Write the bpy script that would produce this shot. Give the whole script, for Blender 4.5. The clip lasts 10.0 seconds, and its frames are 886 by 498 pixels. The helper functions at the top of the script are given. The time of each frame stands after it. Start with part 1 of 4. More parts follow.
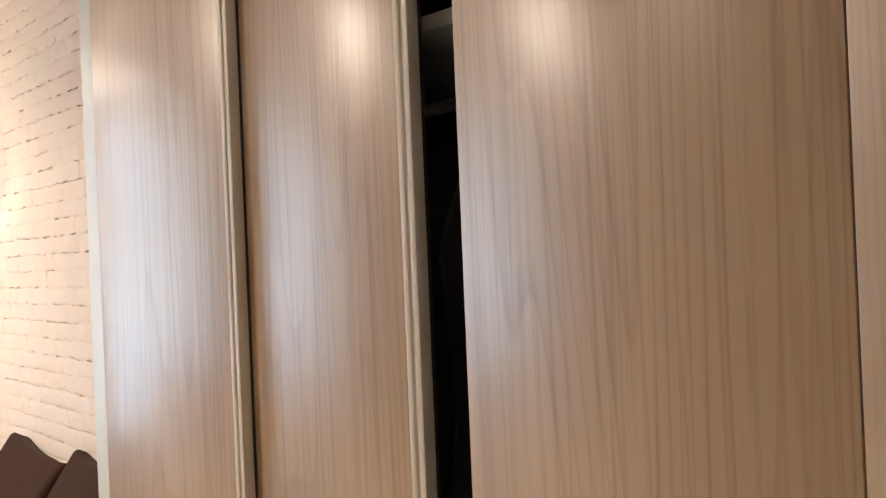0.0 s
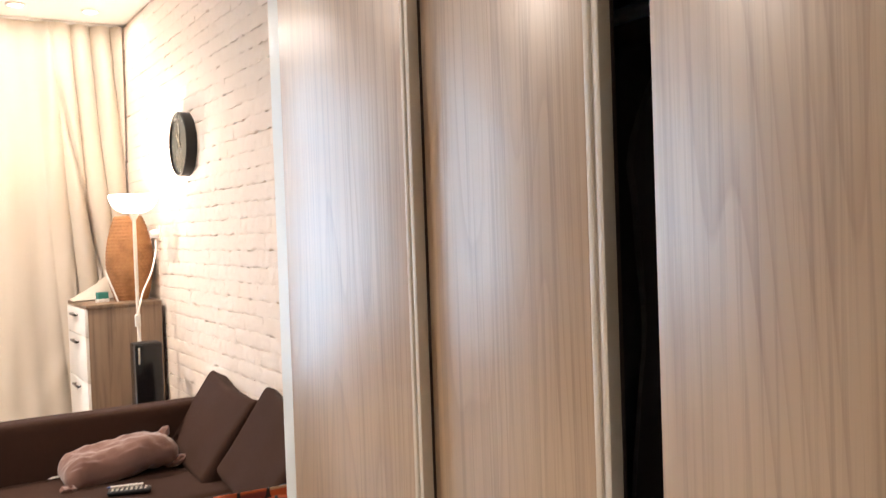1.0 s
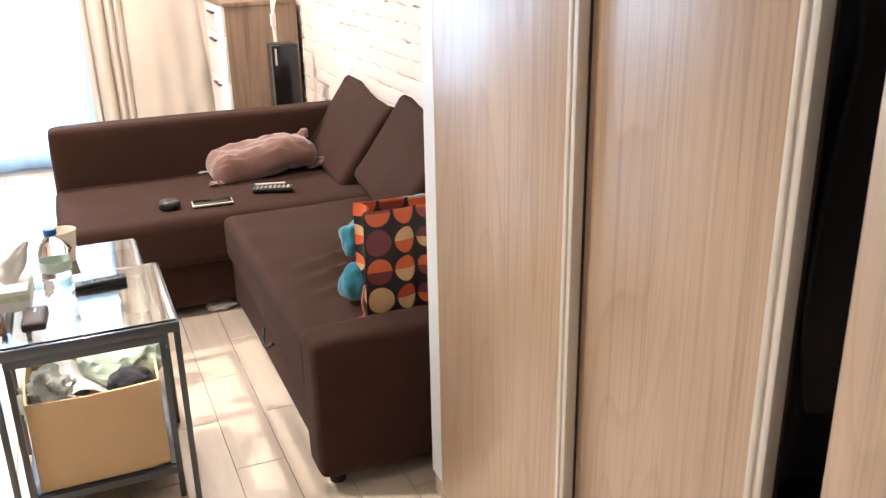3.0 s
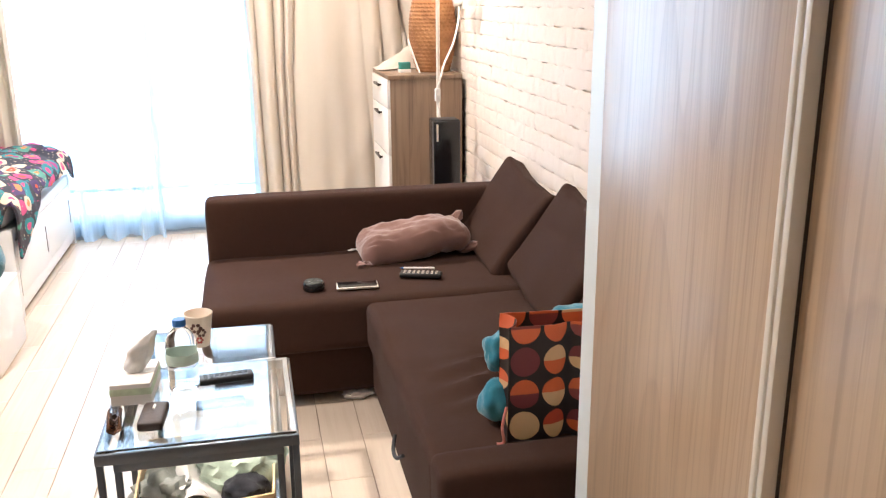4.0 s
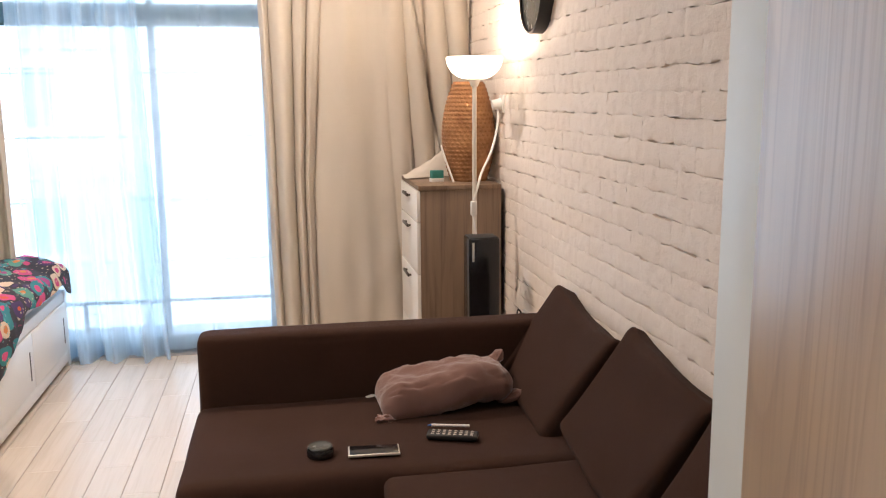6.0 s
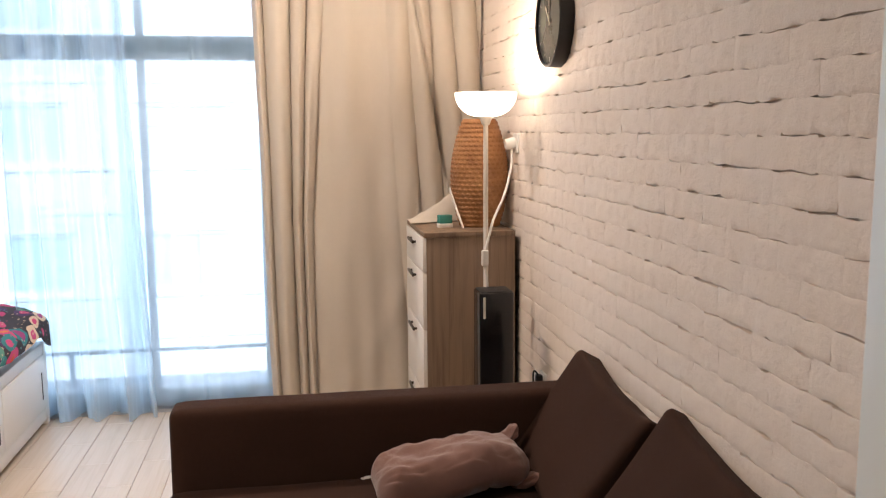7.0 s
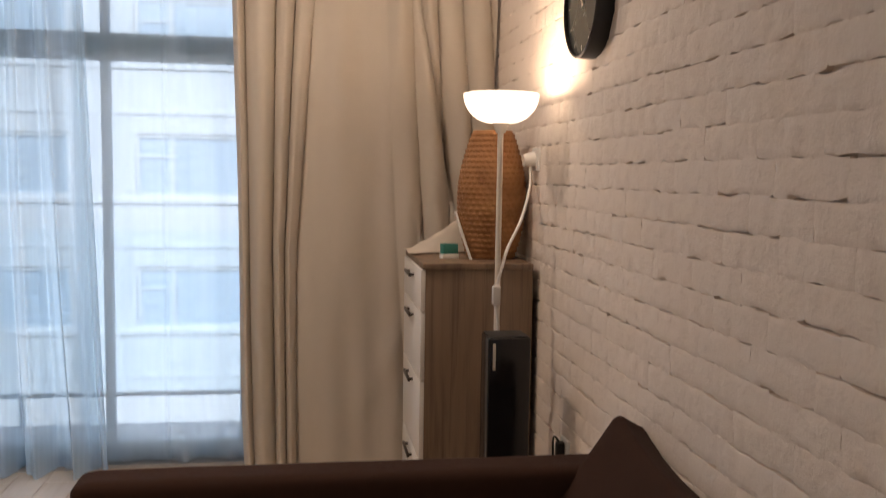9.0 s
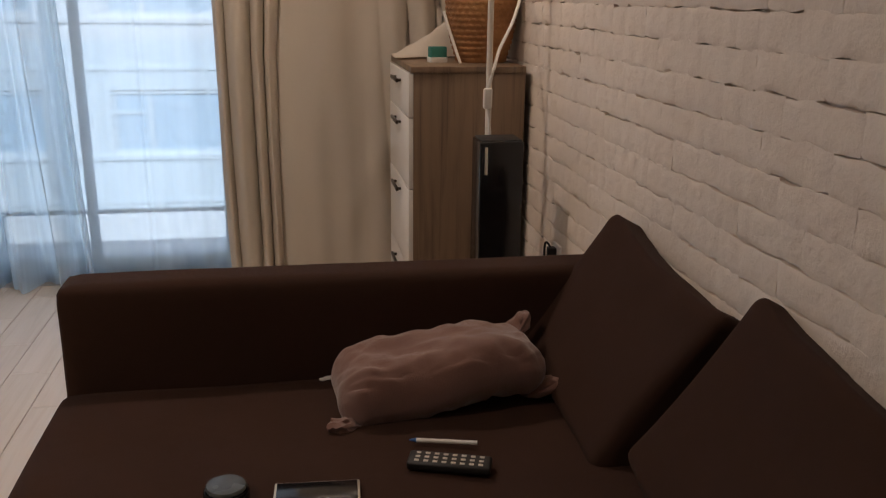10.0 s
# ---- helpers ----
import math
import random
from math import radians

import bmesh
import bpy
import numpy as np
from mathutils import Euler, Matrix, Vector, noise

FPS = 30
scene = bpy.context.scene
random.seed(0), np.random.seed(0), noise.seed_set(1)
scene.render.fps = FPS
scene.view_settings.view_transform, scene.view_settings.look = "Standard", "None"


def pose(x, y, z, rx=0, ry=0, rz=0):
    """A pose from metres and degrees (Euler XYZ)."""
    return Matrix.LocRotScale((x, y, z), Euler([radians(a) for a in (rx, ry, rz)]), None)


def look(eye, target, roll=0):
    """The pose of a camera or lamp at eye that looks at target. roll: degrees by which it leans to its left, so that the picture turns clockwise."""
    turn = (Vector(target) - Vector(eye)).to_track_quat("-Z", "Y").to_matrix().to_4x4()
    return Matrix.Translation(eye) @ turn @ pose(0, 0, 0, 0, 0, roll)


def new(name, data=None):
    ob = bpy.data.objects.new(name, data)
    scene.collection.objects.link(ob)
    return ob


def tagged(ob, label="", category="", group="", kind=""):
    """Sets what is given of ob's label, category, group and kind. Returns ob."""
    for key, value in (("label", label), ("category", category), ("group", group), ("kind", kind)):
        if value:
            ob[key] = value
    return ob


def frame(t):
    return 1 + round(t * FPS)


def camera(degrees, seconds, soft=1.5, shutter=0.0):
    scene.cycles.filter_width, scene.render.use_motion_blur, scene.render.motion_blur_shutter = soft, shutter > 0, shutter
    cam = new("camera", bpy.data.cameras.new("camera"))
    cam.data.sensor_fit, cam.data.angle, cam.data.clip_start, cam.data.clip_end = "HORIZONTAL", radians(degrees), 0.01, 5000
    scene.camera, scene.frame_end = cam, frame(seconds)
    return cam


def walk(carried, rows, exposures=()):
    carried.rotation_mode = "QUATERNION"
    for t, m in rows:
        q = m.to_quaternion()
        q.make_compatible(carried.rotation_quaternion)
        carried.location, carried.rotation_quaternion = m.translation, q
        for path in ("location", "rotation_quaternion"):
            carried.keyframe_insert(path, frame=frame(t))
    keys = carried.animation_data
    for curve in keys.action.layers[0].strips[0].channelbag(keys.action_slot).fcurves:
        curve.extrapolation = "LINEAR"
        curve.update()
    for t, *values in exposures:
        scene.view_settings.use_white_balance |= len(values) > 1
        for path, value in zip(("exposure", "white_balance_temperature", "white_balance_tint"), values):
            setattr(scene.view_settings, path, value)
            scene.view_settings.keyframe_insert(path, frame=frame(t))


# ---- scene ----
cam = camera(53.7, 10.0, soft=1.1, shutter=0.2)
PATH = [
    (0, (-1.421, 0.889, 1.595), (-0.039, 2.335, 1.6), -2.4),
    (0.5, (-1.421, 0.906, 1.637), (-0.148, 2.448, 1.669), -3.2),
    (1, (-1.379, 0.951, 1.505), (-0.32, 2.647, 1.456), -2.0),
    (1.5, (-1.388, 0.951, 1.429), (-0.394, 2.639, 1.028), -1.5),
    (2, (-1.386, 0.975, 1.389), (-0.446, 2.615, 0.734), -0.7),
    (2.2, (-1.391, 1.012, 1.388), (-0.47, 2.632, 0.661), 0.1),
    (3.3, (-1.336, 1.15, 1.527), (-0.694, 2.929, 0.876), -1.9),
    (3.5, (-1.321, 1.232, 1.496), (-0.738, 3.044, 0.882), -2.1),
    (4, (-1.243, 1.358, 1.544), (-0.832, 3.236, 0.994), -0.4),
    (4.5, (-1.203, 1.495, 1.57), (-0.825, 3.398, 1.081), -0.3),
    (5, (-1.173, 1.65, 1.578), (-0.813, 3.568, 1.14), -0.5),
    (5.5, (-1.153, 1.82, 1.573), (-0.798, 3.75, 1.185), -0.5),
    (7, (-1.027, 2.388, 1.601), (-0.705, 4.343, 1.328), -0.4),
    (7.5, (-0.996, 2.598, 1.663), (-0.687, 4.563, 1.457), -0.8),
    (8, (-0.971, 2.771, 1.669), (-0.663, 4.746, 1.624), -1.1),
    (8.5, (-0.933, 2.941, 1.565), (-0.634, 4.918, 1.612), -0.2),
    (9, (-0.883, 3.058, 1.465), (-0.586, 5.028, 1.295), 0.9),
    (9.5, (-0.894, 3.133, 1.425), (-0.543, 5.054, 0.99), 0.5),
    (10, (-0.896, 3.144, 1.375), (-0.565, 5.036, 0.818), 0.7),
]
EXPOSURES = [
    (0.0, 2.3, 6200, 12), (0.5, 2.3, 6050, 12), (1.5, 2.75, 5650, 10), (2.0, 3.0, 5400, 9), (3.5, 2.8, 5500, 10), (4.5, 2.35, 5500, 10), (5.0, 2.0, 5550, 11),
    (5.5, 1.75, 5750, 12), (7.0, 1.4, 6050, 14), (7.5, 1.2, 6200, 15), (8.0, 0.95, 6400, 17), (9.0, 0.48, 6450, 17), (9.5, 0.37, 6350, 16), (10.0, 0.33, 6300, 16)]
walk(cam, [(t, look(eye, target, roll)) for t, eye, target, roll in PATH], EXPOSURES)

# ---- world and light ----
CEIL = 2.96          # ceiling height
WEST = -5.7         # wall behind the bed
SOUTH = -1.3         # wall at the entrance end
WIN_Y = 7.56         # plane of the balcony door
DH_TOP = 1.14        # just above the chest of drawers
world = bpy.data.worlds.new("sky")
scene.world = world
world.use_nodes = True
sky = world.node_tree.nodes.new("ShaderNodeTexSky")
sky.sky_type = "NISHITA"
sky.sun_disc = False
sky.sun_elevation, sky.sun_rotation = radians(48), radians(200)
sky_out = world.node_tree.nodes["Background"]
sky_out.inputs["Strength"].default_value = 0.15
world.node_tree.links.new(sky.outputs["Color"], sky_out.inputs["Color"])

sun = new("sun", bpy.data.lights.new("sun", "SUN"))
sun.data.energy, sun.data.angle, sun.data.color = 3.6, radians(0.6), (1.0, 0.98, 0.95)
sun.matrix_world = look((0, 0, 0), (0.32, 0.94, -1.1))


def lamp(name, kind, energy, colour, m, size=0.1, spot=120):
    ob = new(name, bpy.data.lights.new(name, kind))
    ob.data.energy, ob.data.color = energy, colour
    if kind == "AREA":
        ob.data.shape, ob.data.size = "DISK", size
    else:
        ob.data.shadow_soft_size = size
    if kind == "SPOT":
        ob.data.spot_size, ob.data.spot_blend = radians(spot), 0.6
    ob.matrix_world = m
    return ob


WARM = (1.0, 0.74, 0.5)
# first two sit above the drapes; last three are added, unseen fill
DOWNLIGHTS_AND_FILL = [(-0.70, 6.86), (-0.27, 6.86), (-1.5, 6.15), (-2.7, 3.9), (-2.9, 2.4)]
# unseen fill lamps that brighten the brick wall, sofa and doors
for dx, dy in DOWNLIGHTS_AND_FILL[2:]:
    lamp("downlight_or_fill", "AREA", {6.15: 12.0, 3.9: 15.0, 2.4: 2.0}[dy], (1.0, 0.80, 0.615), pose(dx, dy, CEIL - 0.03, 0, 0, 0), 0.14).data.spread = radians(152 if dy > 6 else 157)
for dx, dy in DOWNLIGHTS_AND_FILL[:2]:
    lamp("downlight_or_fill", "AREA", 0.8, (1.0, 0.85, 0.68), pose(dx, dy, CEIL - 0.03, 0, 0, 0), 0.06)
LAMP = (-0.215, 6.15)
lamp("uplight_bulb", "POINT", 7.0, WARM, pose(LAMP[0], LAMP[1], 1.735), 0.035)


# ---- materials ----
class Nodes:
    def __init__(self, name):
        self.m = bpy.data.materials.new(name)
        self.m.use_nodes = True
        self.t = self.m.node_tree
        self.b = self.t.nodes["Principled BSDF"]

    def n(self, kind, **sets):
        node = self.t.nodes.new(kind)
        for k, v in sets.items():
            node.inputs[k].default_value = v
        return node

    def l(self, a, b):
        self.t.links.new(a, b)

    def coords(self, stretch=(1, 1, 1), random_offset=False):
        c, mp = self.n("ShaderNodeTexCoord"), self.n("ShaderNodeMapping", Scale=stretch)
        src = c.outputs["Object"]
        if random_offset:
            info, add, mul = self.n("ShaderNodeObjectInfo"), self.n("ShaderNodeVectorMath"), self.n("ShaderNodeMath")
            mul.operation = "MULTIPLY"
            mul.inputs[1].default_value = 37.0
            self.l(info.outputs["Random"], mul.inputs[0])
            self.l(src, add.inputs[0])
            self.l(mul.outputs[0], add.inputs[1])
            src = add.outputs[0]
        self.l(src, mp.inputs["Vector"])
        return mp.outputs[0]

    def noise(self, vec, scale, detail=4.0, rough=0.55, distort=0.0):
        t = self.n("ShaderNodeTexNoise", Scale=scale, Detail=detail, Roughness=rough, Distortion=distort)
        self.l(vec, t.inputs["Vector"])
        return t.outputs["Fac"]

    def ramp(self, fac, stops, constant=False):
        r = self.n("ShaderNodeValToRGB")
        if constant:
            r.color_ramp.interpolation = "CONSTANT"
        els = r.color_ramp.elements
        while len(els) < len(stops):
            els.new(0.5)
        for e, (p, c) in zip(els, stops):
            e.position = p
            e.color = (*c, 1.0) if len(c) == 3 else c
        self.l(fac, r.inputs["Fac"])
        return r.outputs["Color"]

    def mix(self, fac, a, b, mode="MIX"):
        x = self.n("ShaderNodeMix")
        x.data_type, x.blend_type = "RGBA", mode
        for sock, v in ((x.inputs[0], fac), (x.inputs[6], a), (x.inputs[7], b)):
            if isinstance(v, (int, float)):
                sock.default_value = v
            elif isinstance(v, tuple):
                sock.default_value = (*v, 1.0)
            else:
                self.l(v, sock)
        return x.outputs[2]

    def math(self, op, a, b=0.0, c=0.0):
        x = self.n("ShaderNodeMath")
        x.operation = op
        for s, v in zip(x.inputs, (a, b, c)):
            if isinstance(v, (int, float)):
                s.default_value = v
            else:
                self.l(v, s)
        return x.outputs[0]

    def bump(self, height, strength, distance=0.01):
        x = self.n("ShaderNodeBump", Strength=strength, Distance=distance)
        self.l(height, x.inputs["Height"])
        self.l(x.outputs[0], self.b.inputs["Normal"])

    def put(self, colour=None, rough=None, metal=0.0):
        if colour is not None:
            if isinstance(colour, tuple):
                self.b.inputs["Base Color"].default_value = (*colour, 1.0)
            else:
                self.l(colour, self.b.inputs["Base Color"])
        if rough is not None:
            if isinstance(rough, (int, float)):
                self.b.inputs["Roughness"].default_value = rough
            else:
                self.l(rough, self.b.inputs["Roughness"])
        self.b.inputs["Metallic"].default_value = metal
        return self.m


def tone(c, k):
    return tuple(min(1.0, v * k) for v in c)


def plain(name, colour, rough=0.5, metal=0.0, var=0.12, big=5.0, fine=90.0, bump=0.08, stretch=(1, 1, 1), dist=0.004):
    """A surface with two scales of variation, fine relief and uneven gloss."""
    s = Nodes(name)
    v = s.coords(stretch)
    a, b = s.noise(v, big, 3.0), s.noise(v, fine, 5.0, 0.65)
    col = s.mix(a, tone(colour, 1 - var), tone(colour, 1 + var))
    col = s.mix(s.math("MULTIPLY", b, 0.5), col, tone(colour, 1 - 1.2 * var))
    s.bump(b, bump, dist)
    r = s.math("ADD", s.math("MULTIPLY", a, 0.16), max(0.02, rough - 0.08))
    return s.put(col, r, metal)


def wood(name, light, dark, rough, stretch, big_stretch, bump=0.06, random_offset=False, gloss=0.0, contrast=0.4):
    s = Nodes(name)
    v, w = s.coords(stretch, random_offset), s.coords(big_stretch, random_offset)
    grain, band = s.noise(v, 1.0, 8.0, 0.62, 0.6), s.noise(w, 1.0, 4.0, 0.55, 1.6)
    col = s.ramp(band, [(0.28, dark), (0.5, tone(light, 0.9)), (0.72, light)])
    fine = s.ramp(grain, [(0.34, tone(dark, 0.72)), (0.52, (1, 1, 1)), (0.75, (1, 1, 1))])
    col = s.mix(contrast, col, fine, "MULTIPLY")
    s.bump(grain, bump, 0.003)
    if gloss:
        # long pointed arches of late wood: contour lines of a stretched field
        field = s.noise(s.coords((3.2, 3.2, 0.26), random_offset), 1.0, 1.5, 0.4)
        saw = s.math("FRACT", s.math("MULTIPLY", field, 40.0))
        lines = s.ramp(saw, [(0.0, (0.66, 0.56, 0.47)), (0.25, (0.93, 0.91, 0.89)), (0.6, (1, 1, 1)), (0.95, (0.96, 0.94, 0.92)), (1.0, (0.66, 0.56, 0.47))])
        col = s.mix(s.math("MULTIPLY", s.noise(w, 0.7, 2.0), 0.95), col, lines, "MULTIPLY")
        s.b.inputs["Coat Weight"].default_value = gloss
        s.b.inputs["Coat Roughness"].default_value = 0.30
        s.b.inputs["Coat IOR"].default_value = 1.8
    return s.put(col, rough)


def fabric(name, colour, rough=0.9, weave=420.0, var=0.16, big=4.0, bump=0.25, sheen=0.2, gloss=0.5):
    s = Nodes(name)
    s.b.inputs["Specular IOR Level"].default_value = gloss
    v = s.coords()
    a, b = s.noise(v, big, 4.0), s.noise(v, weave, 3.0, 0.7)
    c = s.noise(v, 38.0, 4.0)
    col = s.mix(a, tone(colour, 1 - var), tone(colour, 1 + var))
    col = s.mix(s.math("MULTIPLY", c, 0.55), col, tone(colour, 1 - 1.5 * var))
    col = s.mix(s.math("MULTIPLY", b, 0.6), col, tone(colour, 0.62))
    s.bump(s.math("ADD", b, s.math("MULTIPLY", c, 0.8)), bump, 0.003)
    s.b.inputs["Sheen Weight"].default_value = sheen
    return s.put(col, rough)


def white_brick():
    s = Nodes("white_painted_brick")
    v = s.coords((1, 1, 1), True)
    a, b, c = s.noise(v, 6.0, 4.0), s.noise(v, 55.0, 6.0, 0.7), s.noise(v, 20.0, 3.0)
    col = s.mix(a, (0.79, 0.695, 0.605), (0.85, 0.76, 0.67))
    pits = s.ramp(s.noise(v, 34.0, 5.0, 0.7), [(0.22, (0.36, 0.30, 0.25)), (0.31, (1, 1, 1))])
    col = s.mix(0.5, col, pits, "MULTIPLY")
    s.bump(s.math("ADD", b, s.math("MULTIPLY", c, 1.6)), 0.5, 0.006)
    return s.put(col, 0.72)


def floor_tile():
    s = Nodes("oak_look_floor_tile")
    v, w = s.coords((42, 2.2, 20), True), s.coords((9, 0.9, 6), True)
    grain, band = s.noise(v, 1.0, 8.0, 0.62, 0.5), s.noise(w, 1.0, 4.0, 0.5, 1.2)
    info = s.n("ShaderNodeObjectInfo")
    col = s.ramp(band, [(0.3, (0.60, 0.50, 0.39)), (0.5, (0.62, 0.52, 0.41)), (0.7, (0.645, 0.545, 0.435))])
    col = s.mix(0.12, col, s.ramp(grain, [(0.35, (0.42, 0.32, 0.24)), (0.55, (1, 1, 1))]), "MULTIPLY")
    knots = s.ramp(s.noise(s.coords((7, 3, 5), True), 1.0, 2.0), [(0.0, (0.3, 0.2, 0.13)), (0.16, (0.42, 0.3, 0.2)), (0.22, (1, 1, 1))])
    col = s.mix(0.55, col, knots, "MULTIPLY")
    col = s.mix(s.math("MULTIPLY", info.outputs["Random"], 0.2), col, (0.74, 0.64, 0.52))
    s.bump(grain, 0.08, 0.002)
    s.b.inputs["Specular IOR Level"].default_value = 0.85
    return s.put(col, s.math("ADD", s.math("MULTIPLY", band, 0.12), 0.17))


def sheer_cloth(name, cover, tint=(0.86, 0.94, 1.0), streak=0.35):
    s = Nodes(name)
    v = s.coords((1, 1, 1))
    out = s.t.nodes["Material Output"]
    thr = s.noise(s.coords((15, 3, 0.16)), 1.0, 4.0, 0.6)
    tr, tl, df = s.n("ShaderNodeBsdfTransparent"), s.n("ShaderNodeBsdfTranslucent"), s.n("ShaderNodeBsdfDiffuse")
    tl.inputs["Color"].default_value = (*tint, 1)
    df.inputs["Color"].default_value = (0.85, 0.87, 0.88, 1)
    tr.inputs["Color"].default_value = (0.84, 0.94, 1.0, 1)
    m1, m2 = s.n("ShaderNodeMixShader", Fac=0.15), s.n("ShaderNodeMixShader")
    s.l(tl.outputs[0], m1.inputs[1])
    s.l(df.outputs[0], m1.inputs[2])
    s.l(s.math("ADD", s.math("MULTIPLY", thr, streak), cover), m2.inputs[0])
    s.l(tr.outputs[0], m2.inputs[1])
    s.l(m1.outputs[0], m2.inputs[2])
    s.l(m2.outputs[0], out.inputs["Surface"])
    return s.m


def drape_cloth():
    m = fabric("beige_drape_cloth", (0.84, 0.765, 0.66), 0.85, 500.0, 0.07, 3.0, 0.12, 0.1)
    s = m.node_tree
    tl, mx = s.nodes.new("ShaderNodeBsdfTranslucent"), s.nodes.new("ShaderNodeMixShader")
    tl.inputs["Color"].default_value = (0.74, 0.64, 0.5, 1)
    mx.inputs[0].default_value = 0.3
    s.links.new(s.nodes["Principled BSDF"].outputs[0], mx.inputs[1])
    s.links.new(tl.outputs[0], mx.inputs[2])
    s.links.new(mx.outputs[0], s.nodes["Material Output"].inputs["Surface"])
    return m


def paisley():
    """Dark quilt print: drop-shaped cells with pink, teal, orange and cream rings."""
    s = Nodes("paisley_print_cotton")
    warp = s.n("ShaderNodeTexNoise", Scale=6.0, Detail=2.0)
    base = s.coords((1.0, 0.62, 1.0))
    s.l(base, warp.inputs["Vector"])
    add = s.n("ShaderNodeVectorMath")
    add.operation = "MULTIPLY_ADD"
    add.inputs[1].default_value = (0.12, 0.12, 0.12)
    s.l(warp.outputs["Color"], add.inputs[0])
    s.l(base, add.inputs[2])
    vo = s.n("ShaderNodeTexVoronoi", Scale=12.0)
    s.l(add.outputs[0], vo.inputs["Vector"])
    sep = s.n("ShaderNodeSeparateColor")
    s.l(vo.outputs["Color"], sep.inputs[0])
    pink, teal, red, cream = (0.55, 0.06, 0.17), (0.03, 0.20, 0.21), (0.58, 0.08, 0.03), (0.66, 0.5, 0.34)
    dark = (0.035, 0.03, 0.04)
    core = s.ramp(sep.outputs[0], [(0.0, pink), (0.25, red), (0.5, (0.62, 0.2, 0.05)), (0.72, (0.33, 0.05, 0.18)), (0.88, teal)], True)
    ring = s.ramp(sep.outputs[1], [(0.0, teal), (0.35, cream), (0.55, (0.06, 0.03, 0.1)), (0.75, pink), (0.9, (0.1, 0.28, 0.2))], True)
    d = s.math("MULTIPLY", vo.outputs["Distance"], 1.0)
    col = s.mix(s.ramp(d, [(0.0, (0, 0, 0)), (0.27, (0, 0, 0)), (0.29, (1, 1, 1))]), core, ring)
    col = s.mix(s.ramp(d, [(0.0, (0, 0, 0)), (0.54, (0, 0, 0)), (0.58, (1, 1, 1))]), col, dark)
    tiny = s.n("ShaderNodeTexVoronoi", Scale=44.0)
    s.l(add.outputs[0], tiny.inputs["Vector"])
    dots = s.ramp(tiny.outputs["Distance"], [(0.0, (1, 1, 1)), (0.2, (1, 1, 1)), (0.26, (0, 0, 0))])
    col = s.mix(s.math("MULTIPLY", dots, 0.55), col, s.ramp(sep.outputs[2], [(0.0, cream), (0.4, pink), (0.7, (0.16, 0.4, 0.36))], True))
    s.bump(s.noise(base, 60.0, 4.0), 0.3, 0.004)
    return s.put(col, 0.85)


def circle_paper():
    """Gift bag print: columns of two-tone circles on near-black."""
    s = Nodes("circle_print_paper")
    sep = s.n("ShaderNodeSeparateXYZ")
    s.l(s.coords((1, 1, 1)), sep.inputs[0])
    P = 0.088
    u = s.math("DIVIDE", s.math("ADD", sep.outputs[0], sep.outputs[1]), P)
    v = s.math("DIVIDE", sep.outputs[2], P)
    cu, cv = s.math("FLOOR", u), s.math("FLOOR", v)
    fu, fv = s.math("SUBTRACT", s.math("FRACT", u), 0.5), s.math("SUBTRACT", s.math("FRACT", v), 0.5)
    r2 = s.math("ADD", s.math("MULTIPLY", fu, fu), s.math("MULTIPLY", fv, fv))
    inside = s.math("LESS_THAN", r2, 0.20)
    upper = s.math("GREATER_THAN", fv, 0.0)
    cell = s.n("ShaderNodeCombineXYZ")
    s.l(cu, cell.inputs[0])
    s.l(cv, cell.inputs[1])
    s.l(upper, cell.inputs[2])
    wn = s.n("ShaderNodeTexWhiteNoise")
    s.l(cell.outputs[0], wn.inputs["Vector"])
    hue = s.ramp(wn.outputs["Value"], [(0.0, (0.62, 0.12, 0.03)), (0.3, (0.17, 0.03, 0.035)), (0.5, (0.66, 0.42, 0.2)), (0.72, (0.5, 0.07, 0.03)), (0.86, (0.24, 0.05, 0.04))], True)
    col = s.mix(inside, (0.018, 0.012, 0.012), hue)
    s.bump(s.noise(s.coords(), 30.0, 3.0), 0.15, 0.003)
    return s.put(col, 0.42)


def woven_reed():
    s = Nodes("woven_water_hyacinth")
    v = s.coords((1, 1, 1))
    a, b = s.noise(v, 9.0, 4.0), s.noise(v, 140.0, 4.0)
    col = s.ramp(a, [(0.3, (0.27, 0.115, 0.036)), (0.55, (0.46, 0.215, 0.075)), (0.75, (0.56, 0.295, 0.105))])
    col = s.mix(s.math("MULTIPLY", b, 0.5), col, (0.15, 0.07, 0.03))
    s.bump(b, 0.4, 0.004)
    return s.put(col, 0.65)


def glass(name, colour=(1, 1, 1), rough=0.0, ior=1.45):
    s = Nodes(name)
    s.b.inputs["Transmission Weight"].default_value = 1.0
    s.b.inputs["IOR"].default_value = ior
    return s.put(colour, rough)


def glow(name, colour, strength, base=(0.9, 0.88, 0.84)):
    s = Nodes(name)
    s.b.inputs["Emission Color"].default_value = (*colour, 1)
    s.b.inputs["Emission Strength"].default_value = strength
    return s.put(base, 0.4)


